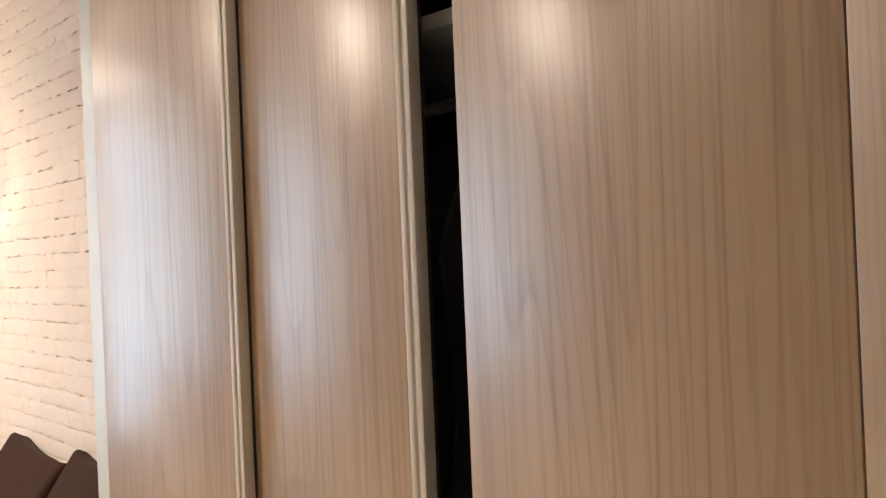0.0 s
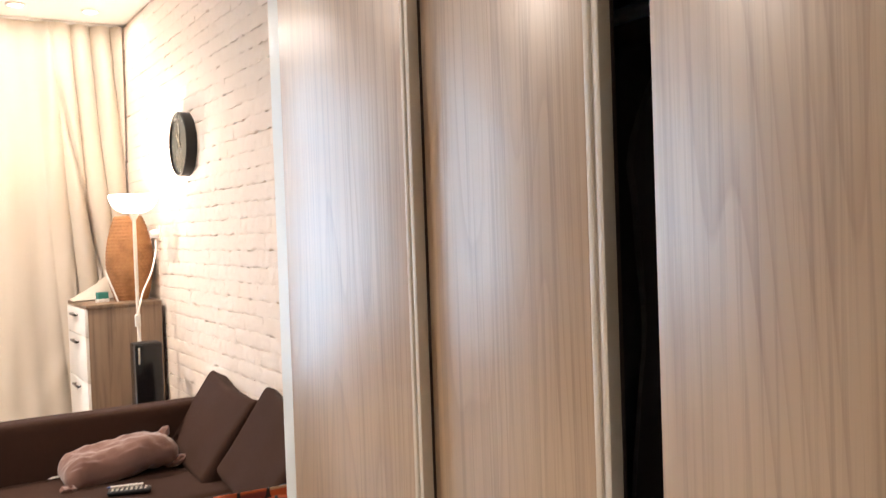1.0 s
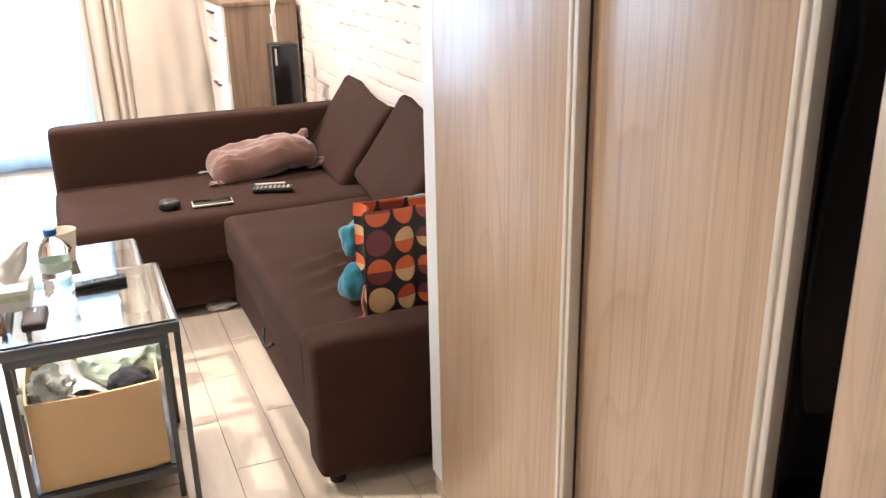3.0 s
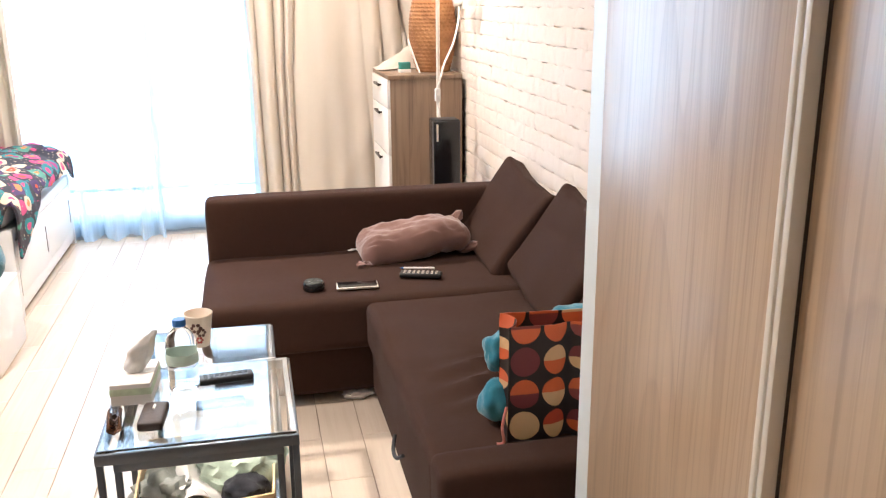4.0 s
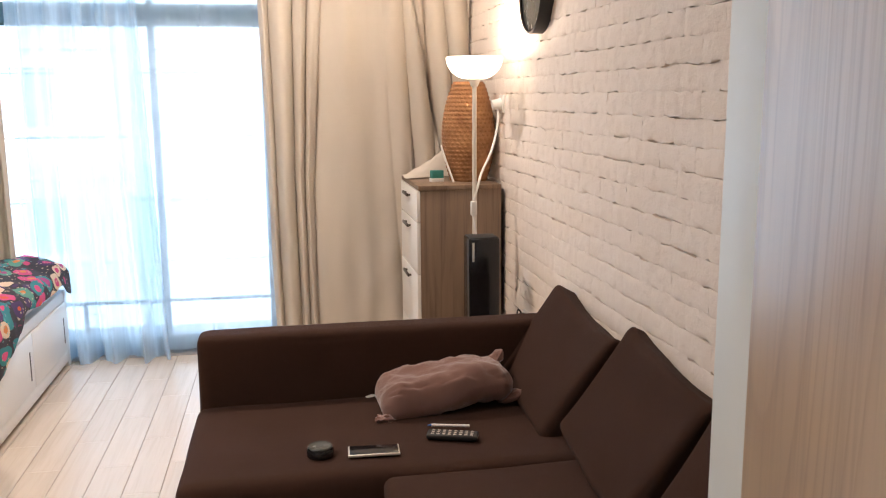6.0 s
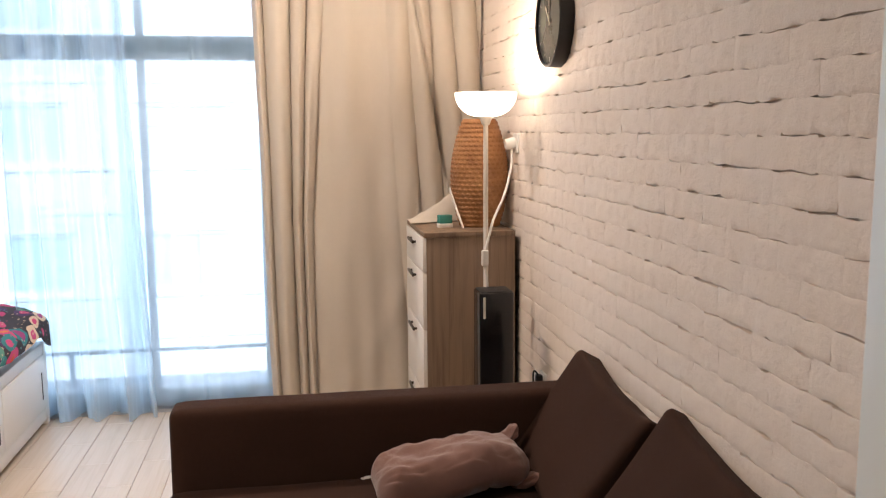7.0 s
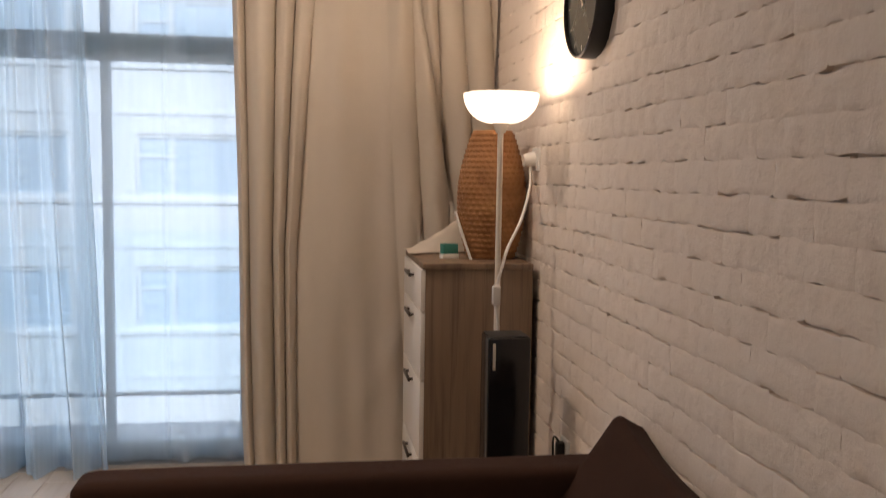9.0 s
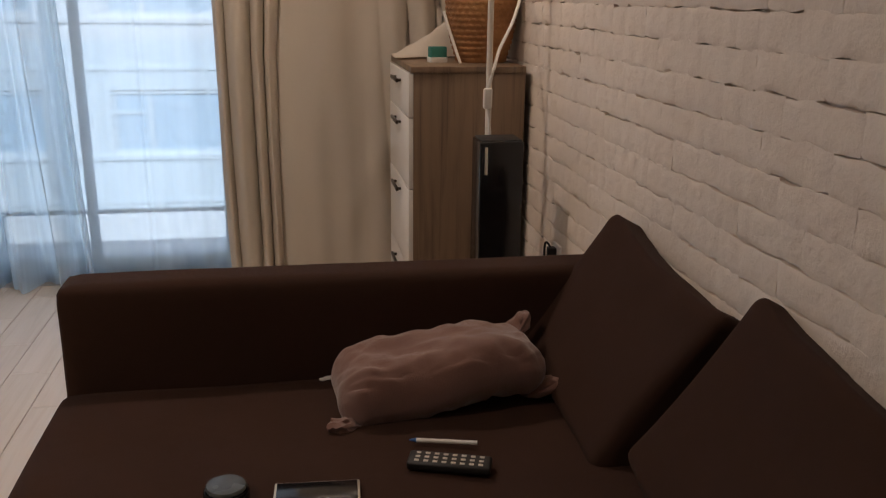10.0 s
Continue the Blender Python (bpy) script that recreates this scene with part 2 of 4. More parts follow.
M = dict(
    brick=white_brick(),
    mortar=plain("brick_mortar_paint", (0.76, 0.69, 0.62), 0.8, var=0.08, fine=40, bump=0.5),
    paint=plain("warm_white_wall_paint", (0.76, 0.72, 0.66), 0.8, var=0.04, big=1.5, fine=160, bump=0.08),
    # for the unseen west wall: toned down to weaken its bounce on the doors
    taupe=plain("dimmed_wall_paint", (0.40, 0.34, 0.28), 0.8, var=0.04, big=1.5, fine=160, bump=0.08),
    ceiling=plain("white_ceiling_paint", (0.82, 0.80, 0.77), 0.85, var=0.03, big=1.0, fine=140, bump=0.05),
    tile=floor_tile(),
    grout=plain("floor_grout", (0.36, 0.29, 0.23), 0.9, var=0.2),
    oak=wood("light_oak_laminate", (0.53, 0.385, 0.245), (0.45, 0.32, 0.195), 0.45, (95, 95, 1.5), (9, 9, 0.35), 0.05, True, 1.0, 0.36),
    white_lam=plain("white_laminate", (0.70, 0.74, 0.73), 0.35, var=0.03, bump=0.03),
    alu=plain("cream_anodised_stile", (0.68, 0.63, 0.54), 0.34, 0.0, var=0.06, stretch=(1, 1, 0.1), bump=0.04),
    # near-black colour stands in for the shade inside wardrobe and chest
    inner=plain("shade_dark_inside", (0.05, 0.045, 0.04), 0.8, var=0.2),
    sofa=fabric("dark_brown_sofa_weave", (0.054, 0.0275, 0.0192), 0.92, 380.0, 0.24, 4.5, 0.45, 0.02, 0.12),
    cushion=fabric("brown_cushion_cotton", (0.054, 0.028, 0.020), 0.9, 420.0, 0.22, 6.0, 0.4, 0.02, 0.12),
    pink=fabric("dusty_pink_plush", (0.235, 0.122, 0.095), 0.95, 260.0, 0.14, 7.0, 0.5, 0.5),
    foot=plain("black_plastic_foot", (0.02, 0.02, 0.02), 0.5),
    # blue-grey lift in the base colour stands in for the mirrored window
    steel=plain("reflection_lifted_coated_steel", (0.10, 0.115, 0.135), 0.32, 0.6, var=0.15, bump=0.06),
    glass=glass("clear_table_glass", (0.95, 0.98, 0.98), 0.0, 1.8),
    pane=glass("window_glass", (0.87, 0.955, 1.0), 0.0, 1.1),
    canvas=fabric("cream_canvas", (0.74, 0.55, 0.31), 0.9, 300.0, 0.08, 5.0, 0.2, 0.05),
    dresser=wood("taupe_oak_veneer", (0.235, 0.16, 0.104), (0.15, 0.098, 0.062), 0.45, (45, 45, 1.6), (10, 10, 0.6), 0.06),
    drawer=plain("white_drawer_lacquer", (0.78, 0.75, 0.70), 0.35, var=0.03, bump=0.03),
    handle=plain("dark_bronze_handle", (0.05, 0.038, 0.03), 0.35, 0.6, var=0.2),
    black=plain("black_gloss_plastic", (0.012, 0.012, 0.014), 0.16, var=0.3, bump=0.01),
    matt=plain("black_matt_plastic", (0.01, 0.01, 0.011), 0.5, var=0.25),
    face=plain("charcoal_clock_face", (0.055, 0.062, 0.058), 0.28, var=0.1, bump=0.02),
    pale=plain("pale_metal_mark", (0.7, 0.66, 0.58), 0.35, 0.5),
    bowl=glow("frosted_lamp_glass", (1.0, 0.80, 0.58), 1.6),
    spot=glow("downlight_lens", (1.0, 0.86, 0.7), 4.0),
    white_metal=plain("white_enamelled_metal", (0.74, 0.68, 0.6), 0.38, var=0.05, bump=0.02),
    white_plastic=plain("white_plastic", (0.78, 0.76, 0.72), 0.4, var=0.04, bump=0.02),
    reed=woven_reed(),
    sheer=sheer_cloth("sheer_white_voile", 0.50, (1.0, 1.0, 1.0), 0.10),
    gathered=sheer_cloth("gathered_white_voile", 0.30, (0.76, 0.85, 0.91), 0.85),
    drape=drape_cloth(),
    frame=plain("grey_blue_window_aluminium", (0.15, 0.27, 0.36), 0.4, 0.2, var=0.08, bump=0.03),
    track=plain("brushed_aluminium_track", (0.5, 0.5, 0.5), 0.38, 0.7, var=0.1),
    bed=plain("white_bed_lacquer", (0.78, 0.77, 0.75), 0.4, var=0.03, bump=0.04),
    sheet=fabric("white_sheet_cotton", (0.76, 0.76, 0.76), 0.9, 300.0, 0.04, 5.0, 0.2, 0.05),
    quilt=paisley(),
    teal=fabric("teal_plush", (0.02, 0.17, 0.24), 0.95, 200.0, 0.2, 8.0, 0.5, 0.4),
    teal_cloth=fabric("turquoise_fleece", (0.03, 0.24, 0.34), 0.95, 200.0, 0.22, 9.0, 0.5, 0.5),
    bag=circle_paper(),
    rope=plain("pink_bag_cord", (0.55, 0.2, 0.16), 0.7),
    pet=glass("clear_bottle_plastic", (0.93, 0.97, 0.98), 0.10, 1.14),
    cap=plain("blue_bottle_cap", (0.02, 0.13, 0.42), 0.4),
    label=plain("pale_green_label_paper", (0.58, 0.70, 0.60), 0.5, var=0.2, big=30),
    cup=plain("cream_paper_cup", (0.74, 0.64, 0.52), 0.6, var=0.05),
    print=plain("brown_cup_print", (0.10, 0.04, 0.03), 0.6),
    red=plain("red_cup_print", (0.42, 0.06, 0.05), 0.6),
    tissue=fabric("white_tissue", (0.8, 0.78, 0.74), 0.95, 200.0, 0.03, 10.0, 0.2, 0.0),
    box_green=plain("pale_green_print_card", (0.62, 0.72, 0.52), 0.6, var=0.35, big=40),
    wallet=plain("dark_brown_leather", (0.045, 0.03, 0.024), 0.45, var=0.25, fine=200, bump=0.3),
    tortoise=plain("tortoiseshell_plastic", (0.12, 0.055, 0.025), 0.25, var=0.9, big=55),
    green=plain("teal_green_card", (0.03, 0.2, 0.16), 0.5),
    mint=fabric("mint_fleece", (0.50, 0.60, 0.48), 0.95, 150.0, 0.12, 14.0, 0.7, 0.4),
    paper=plain("white_paper", (0.76, 0.73, 0.69), 0.8, var=0.06, big=8),
    grey_cloth=fabric("grey_striped_knit", (0.3, 0.31, 0.27), 0.95, 160.0, 0.4, 26.0, 0.5, 0.2),
    navy=fabric("near_black_garment", (0.016, 0.016, 0.022), 0.95, 250.0, 0.3, 8.0, 0.4, 0.1),
    stripe=fabric("grey_garment", (0.12, 0.12, 0.13), 0.95, 120.0, 0.5, 30.0, 0.4, 0.1),
    bench_wood=wood("beech_bench_board", (0.5, 0.36, 0.24), (0.38, 0.26, 0.16), 0.5, (6, 50, 50), (1.5, 12, 12)),
    render=plain("sunlit_white_render", (0.86, 0.86, 0.85), 0.9, var=0.05, big=0.6, fine=20, bump=0.1),
    facade_glass=plain("blue_facade_glazing", (0.62, 0.74, 0.84), 0.4, 0.0, var=0.2, big=0.5, bump=0.0),
    balcony=plain("pale_balcony_tile", (0.88, 0.87, 0.86), 0.7, var=0.06),
    ground=plain("pale_paving", (0.42, 0.40, 0.37), 0.9, var=0.12, big=0.4),
)


# ---- building helpers ----
def part(name, bm, material, parent=None, label="", smooth=40):
    me = bpy.data.meshes.new(name)
    bm.normal_update()
    bm.to_mesh(me)
    bm.free()
    me.materials.append(M[material] if isinstance(material, str) else material)
    if smooth:
        for p in me.polygons:
            p.use_smooth = True
        me.set_sharp_from_angle(angle=radians(smooth))
    ob = new(name, me)
    if parent is not None:
        ob.parent = parent
    if label:
        ob["label"] = label
    return ob


def thing(name, m, label, category, group="", kind=""):
    ob = new(name)
    ob.empty_display_size = 0.1
    ob.matrix_world = m
    return tagged(ob, label, category, group, kind)


def solid(name, bm, material, m, label, category, group="", kind="", smooth=40):
    ob = part(name, bm, material, None, "", smooth)
    ob.matrix_world = m
    return tagged(ob, label, category, group, kind)


def structure(name, bm, material, label, category, smooth=40):
    return solid(name, bm, material, Matrix(), label, category, "", "structure", smooth)


def box(bm, x0, x1, y0, y1, z0, z1, bev=0.0, seg=2):
    m = Matrix.Translation(((x0 + x1) / 2, (y0 + y1) / 2, (z0 + z1) / 2)) @ Matrix.Diagonal((abs(x1 - x0), abs(y1 - y0), abs(z1 - z0), 1))
    vs = bmesh.ops.create_cube(bm, size=1.0, matrix=m)["verts"]
    if bev:
        es = list({e for v in vs for e in v.link_edges})
        bmesh.ops.bevel(bm, geom=es, offset=bev, offset_type="OFFSET", segments=seg, profile=0.5, affect="EDGES", clamp_overlap=True)
    return bm


def boxed(*a, **k):
    return box(bmesh.new(), *a, **k)


def soft_block(x0, x1, y0, y1, z0, z1, r=0.04, cuts=12, puff=0.0, rough=0.0, freq=4.0, seed=0.0, bm=None):
    """An upholstered block: rounded edges, a domed top, small dents."""
    own = bmesh.new()
    vs = bmesh.ops.create_cube(own, size=2.0)["verts"]
    bmesh.ops.subdivide_edges(own, edges=own.edges[:], cuts=cuts, use_grid_fill=True)
    half = Vector(((x1 - x0) / 2, (y1 - y0) / 2, (z1 - z0) / 2))
    mid = Vector(((x0 + x1) / 2, (y0 + y1) / 2, (z0 + z1) / 2))
    for v in own.verts:
        p = Vector([math.sin(c * math.pi / 2) * h for c, h in zip(v.co, half)])
        inner = Vector([max(-(h - r), min(h - r, c)) for c, h in zip(p, half)])
        d = p - inner
        q = inner + (d.normalized() * r if d.length > 1e-6 else d)
        k = (1 - (q.x / half.x) ** 2) * (1 - (q.y / half.y) ** 2)
        if q.z > 0:
            q.z += puff * max(0.0, k) ** 0.5
        n = noise.noise((q + mid) * freq + Vector((seed, 0, 0)))
        q += Vector((n, noise.noise((q + mid) * freq + Vector((0, seed + 7, 0))), n)) * rough
        v.co = q + mid
    if bm is None:
        return own
    me = bpy.data.meshes.new("tmp")
    own.to_mesh(me)
    own.free()
    bm.from_mesh(me)
    bpy.data.meshes.remove(me)
    return bm


def cyl(bm, p0, p1, r0, r1=None, n=16, caps=True):
    p0, p1 = Vector(p0), Vector(p1)
    d = p1 - p0
    m = Matrix.Translation((p0 + p1) / 2) @ d.to_track_quat("Z", "Y").to_matrix().to_4x4()
    bmesh.ops.create_cone(bm, cap_ends=caps, segments=n, radius1=r0, radius2=r0 if r1 is None else r1, depth=d.length, matrix=m)
    return bm


def lathe(profile, n=32, bm=None, squash=1.0):
    """Turn (radius, height) pairs about z."""
    bm = bm or bmesh.new()
    rings = []
    for r, z in profile:
        if r < 1e-5:
            rings.append([bm.verts.new((0, 0, z))])
        else:
            rings.append([bm.verts.new((r * math.cos(i * math.tau / n), squash * r * math.sin(i * math.tau / n), z)) for i in range(n)])
    for a, b in zip(rings, rings[1:]):
        for i in range(n):
            j = (i + 1) % n
            vs = [a[i % len(a)], a[j % len(a)], b[j % len(b)], b[i % len(b)]]
            vs = list(dict.fromkeys(vs))
            if len(vs) > 2:
                bm.faces.new(vs)
    bmesh.ops.recalc_face_normals(bm, faces=bm.faces[:])
    return bm


def tube(points, r, n=10, bm=None):
    """A round cord through the points, smoothed."""
    bm = bm or bmesh.new()
    pts = [Vector(p) for p in points]
    fine = []
    for i in range(len(pts) - 1):
        a, b, c, d = pts[max(0, i - 1)], pts[i], pts[i + 1], pts[min(len(pts) - 1, i + 2)]
        for k in range(6):
            t = k / 6
            fine.append(0.5 * ((2 * b) + (c - a) * t + (2 * a - 5 * b + 4 * c - d) * t * t + (3 * b - a - 3 * c + d) * t ** 3))
    fine.append(pts[-1])
    rings = []
    for i, p in enumerate(fine):
        d = (fine[min(i + 1, len(fine) - 1)] - fine[max(i - 1, 0)]).normalized()
        side = d.cross(Vector((0.31, 0.17, 0.93))).normalized()
        up = d.cross(side)
        rings.append([bm.verts.new(p + r * (math.cos(k * math.tau / n) * side + math.sin(k * math.tau / n) * up)) for k in range(n)])
    for a, b in zip(rings, rings[1:]):
        for k in range(n):
            bm.faces.new((a[k], a[(k + 1) % n], b[(k + 1) % n], b[k]))
    bm.faces.new(rings[0])
    bm.faces.new(rings[-1])
    bmesh.ops.recalc_face_normals(bm, faces=bm.faces[:])
    return bm


def sheet(f, nu, nv, thick=0.0, bm=None):
    """A surface f(u, v) with u, v in 0..1, given thickness along its normals."""
    bm = bm or bmesh.new()
    g = [[bm.verts.new(f(i / nu, j / nv)) for j in range(nv + 1)] for i in range(nu + 1)]
    faces = [bm.faces.new((g[i][j], g[i + 1][j], g[i + 1][j + 1], g[i][j + 1])) for i in range(nu) for j in range(nv)]
    if thick:
        bm.normal_update()
        bmesh.ops.solidify(bm, geom=faces, thickness=thick)
        bmesh.ops.recalc_face_normals(bm, faces=bm.faces[:])
    return bm


def crumple(r, squash, amp, freq, seed, cuts=4):
    """A lump of bunched cloth."""
    bm = bmesh.new()
    bmesh.ops.create_icosphere(bm, subdivisions=cuts, radius=1.0)
    for v in bm.verts:
        n = noise.noise(v.co * freq + Vector((seed, 0, 0))) + 0.5 * noise.noise(v.co * freq * 2.3 + Vector((0, seed, 0)))
        p = v.co * (1 + amp * n)
        v.co = Vector((p.x * r * squash[0], p.y * r * squash[1], max(p.z, -0.75) * r * squash[2]))
    return bm


# ---- shell of the room ----
structure("floor", boxed(WEST - 0.2, 0.25, SOUTH - 0.2, 7.72, -0.2, -0.006), "grout", "grey-brown grouted bed under the wood-look floor tiles", "floor")
structure("ceiling", boxed(WEST - 0.2, 0.25, SOUTH - 0.2, 7.72, CEIL, CEIL + 0.2), "ceiling", "plain white painted ceiling", "ceiling")
structure("wall_east", boxed(0.012, 0.25, SOUTH - 0.2, 7.72, -0.006, CEIL), "mortar", "white-painted exposed brick wall beside the sofa", "wall")
structure("wall_west", boxed(WEST - 0.2, WEST, SOUTH - 0.2, 7.72, -0.006, CEIL), "taupe", "plain unseen wall behind the bed, toned dark to dim its reflection", "wall")
structure("wall_south", boxed(WEST, 0.008, SOUTH - 0.2, SOUTH, -0.006, CEIL), "paint", "plain warm white wall at the entrance end", "wall")
bm = boxed(-0.98, 0.008, 7.5, 7.72, -0.006, CEIL)
box(bm, WEST, -5.4, 7.5, 7.72, -0.006, CEIL)
box(bm, -5.4, -0.98, 7.5, 7.72, 2.94, CEIL)
structure("wall_north", bm, "paint", "plain white wall round the balcony door", "wall")

# balcony door: frame, mullion, transom, panes
WIN = tagged(new("window_1"), "full-height grey aluminium sliding balcony door with transom", "balcony door", "", "structure")
X0, X1 = -5.4, -0.98
fr = boxed(X0, X1, WIN_Y - 0.04, WIN_Y + 0.06, 2.88, 2.94, 0.004)
box(fr, X0, X0 + 0.06, WIN_Y - 0.04, WIN_Y + 0.06, 0.0, 2.88, 0.004)
box(fr, X1 - 0.06, X1, WIN_Y - 0.04, WIN_Y + 0.06, 0.0, 2.88, 0.004)
box(fr, X0 + 0.06, X1 - 0.06, WIN_Y - 0.04, WIN_Y + 0.06, 0.0, 0.05, 0.004)
part("window_frame", fr, "frame", WIN)
part("transom", boxed(X0 + 0.06, X1 - 0.06, WIN_Y - 0.03, WIN_Y + 0.05, 1.99, 2.12, 0.004), "frame", WIN)
for mx in (-4.2, -3.05, -1.215):
    part("mullion", boxed(mx - 0.025, mx + 0.025, WIN_Y - 0.035, WIN_Y + 0.045, 0.05, 1.99, 0.004), "frame", WIN)
part("mullion", boxed(-1.892, -1.856, WIN_Y - 0.035, WIN_Y + 0.045, 0.05, 1.99, 0.004), "frame", WIN)
part("mullion", boxed(-1.892, -1.856, WIN_Y - 0.03, WIN_Y + 0.045, 2.12, 2.637, 0.004), "frame", WIN)
part("transom", boxed(X0 + 0.06, X1 - 0.06, WIN_Y - 0.03, WIN_Y + 0.05, 2.637, 2.681, 0.004), "frame", WIN)
for a, b in ((-5.34, -4.225), (-4.175, -3.075), (-3.025, -1.892), (-1.856, -1.24)):
    part("bottom_rail", boxed(a, b, WIN_Y - 0.02, WIN_Y + 0.03, 0.05, 0.105, 0.004), "frame", WIN)
    p = part("pane", boxed(a, b, WIN_Y, WIN_Y + 0.006, 0.105, 1.99), "pane", WIN, "clear glass pane")
    p.visible_shadow = False
for a, b in ((-5.34, -1.892), (-1.856, -1.04)):
    p = part("pane", boxed(a, b, WIN_Y, WIN_Y + 0.006, 2.12, 2.637), "pane", WIN, "clear glass pane")
    p.visible_shadow = False
p = part("pane", boxed(X0 + 0.06, X1 - 0.06, WIN_Y, WIN_Y + 0.006, 2.681, 2.88), "pane", WIN, "clear glass pane")
p.visible_shadow = False
bm = bmesh.new()
for k in range(5):
    box(bm, -5.3, -1.05, 7.435 + 0.018 * k, 7.442 + 0.018 * k, 0.0, 0.016)
box(bm, -5.3, -1.05, 7.43, 7.52, -0.004, 0.006)
structure("door_track", bm, "track", "ribbed aluminium sliding door track on the floor", "door track")

# ---- outside ----
structure("ground", boxed(-400, 400, 10, 900, -10.85, -10.55), "ground", "pale paved ground far below the balcony", "ground")
structure("balcony_floor", boxed(-5.6, 0.6, 7.72, 8.34, -0.25, -0.03), "balcony", "pale tiled balcony floor outside the door", "balcony")
RAIL = thing("balcony_railing", pose(0, 8.28, -0.03), "glass balcony railing with a low dark bar and slim posts", "railing")
part("base_rail", boxed(-5.6, 0.6, -0.02, 0.02, 0.18, 0.205, 0.005), "track", RAIL)
for k in range(5):
    px = -5.58 + 1.53 * k
    part("post", boxed(px - 0.015, px + 0.015, -0.015, 0.015, 0.0, 0.18, 0.003), "track", RAIL)
    if k < 4:
        p = part("pane", boxed(px + 0.03, px + 1.50, -0.004, 0.004, 0.205, 1.15), "pane", RAIL, "clear glass pane")
        p.visible_shadow = False
HOUSE = thing("apartment_building", pose(1.3, 21.0, -10.55), "sunlit white apartment building across the street", "building")
bm = bmesh.new()
LEVELS = [8.85 + 2.62 * k for k in range(6)]
COLS = [-15.5 + 3.3 * k for k in range(9)]
for k in range(7):
    z0 = 0.0 if k == 0 else LEVELS[k - 1] + 1.25
    z1 = LEVELS[k] if k < 6 else 28.0
    box(bm, -18, 15, 0, 0.5, z0, z1)
for z in LEVELS:
    edges = [-18.0] + [v for c in COLS for v in (c, c + 2.1)] + [15.0]
    for a, b in zip(edges[::2], edges[1::2]):
        box(bm, a, b, 0, 0.5, z, z + 1.25)
box(bm, -18, 15, 0.5, 9, 0, 28.0)
part("wall", bm, "render", HOUSE)
part("roof", boxed(-18.3, 15.3, -0.3, 9.3, 28.0, 28.3), "render", HOUSE)
for z in LEVELS:
    part("ledge", boxed(-18, 15, -0.03, 0.0, z - 0.12, z - 0.02), "render", HOUSE)
    part("ledge", boxed(-18, 15, -0.02, 0.0, z - 1.0, z - 0.92), "render", HOUSE)
wf = boxed(0, 2.1, 0.16, 0.24, 0, 0.08)
box(wf, 0, 2.1, 0.16, 0.24, 1.17, 1.25)
for x in (0, 0.66, 2.02):
    box(wf, x, x + 0.08, 0.16, 0.24, 0.08, 1.17)
box(wf, 0.08, 0.66, 0.17, 0.23, 0.78, 0.84)
w0 = part("window", wf, "render", HOUSE, "white-framed window")
g0 = part("pane", boxed(0.0, 2.1, 0.19, 0.2, 0.0, 1.25), "facade_glass", w0, "blue-grey glazing")
for z in LEVELS:
    for c in COLS:
        if z == LEVELS[0] and c == COLS[0]:
            w0.location = (c, -0.13, z)
            continue
        w = new("window", w0.data)
        w.parent, w.location = HOUSE, (c, -0.13, z)
        g = new("pane", g0.data)
        g.parent = w

# ---- curtains ----
def curtain(name, x0, x1, y, z0, z1, folds, amp, material, label, nu, sway=0.02, seed=0.0, thick=0.002, pull=None):
    """Hanging cloth: tight pleats at the head that open and wander towards the hem."""
    def f(u, v):
        z = z1 + (z0 - z1) * v
        ph = folds * math.tau * (u + 0.035 * noise.noise((u * 3.1 + seed, v * 0.9, 2.0)) * (0.3 + v))
        a = amp * (0.75 + 0.5 * noise.noise((u * 5 + seed, 1.7, v * 0.8))) * (0.7 + 0.45 * v)
        y1 = y + a * math.sin(ph) + 0.35 * a * math.sin(2.3 * ph + seed) + 0.012 * noise.noise((u * 14, v * 5, seed))
        x = x0 + (x1 - x0) * u + sway * noise.noise((u * 2.0 + seed, v * 1.3, 5.0)) * v
        if pull:
            x, y1, z = pull(u, v, x, y1, z)
        return (x, y1, z)
    ob = solid(name, sheet(f, nu, 40, thick), material, Matrix(), label, "curtain", "curtains at the balcony door", smooth=80)
    return ob


def gathers(u, v, x, y, z):
    # pleats held close at the head, fanning out and swinging towards the window at the hem
    x = -2.30 + (x + 2.30) * (0.90 + 0.14 * v) + 0.05 * v * v
    return (x, y + 0.03 * noise.noise((u * 3.0, v * 1.6, 4.0)), z)


def swept_hem(u, v, x, y, z):
    # one slanting fold where the hem is dragged aside
    d = x - (-1.50 + 0.42 * z)
    y -= 0.035 * math.exp(-(d / 0.02) ** 2) * max(0.0, 1 - z / 0.75)
    return (x, y - 0.012 * math.exp(-((x + 1.585) / 0.008) ** 2), z)


curtain("sheer_curtain", -2.66, -1.90, 7.37, 0.012, CEIL - 0.03, 4.7, 0.085, "gathered", "gathered white voile curtain hanging to the floor", 190, 0.02, 1.0, 0.0, gathers)
curtain("sheer_curtain", -5.35, -2.9, 7.39, 0.012, CEIL - 0.03, 15, 0.02, "sheer", "white voile curtain behind the bed", 200, 0.05, 2.0, 0.0)
curtain("sheer_curtain", -2.0, -1.10, 7.46, 0.03, CEIL - 0.03, 3.4, 0.016, "sheer", "thin white voile curtain drawn flat across the door", 150, 0.03, 4.0, 0.0, swept_hem)


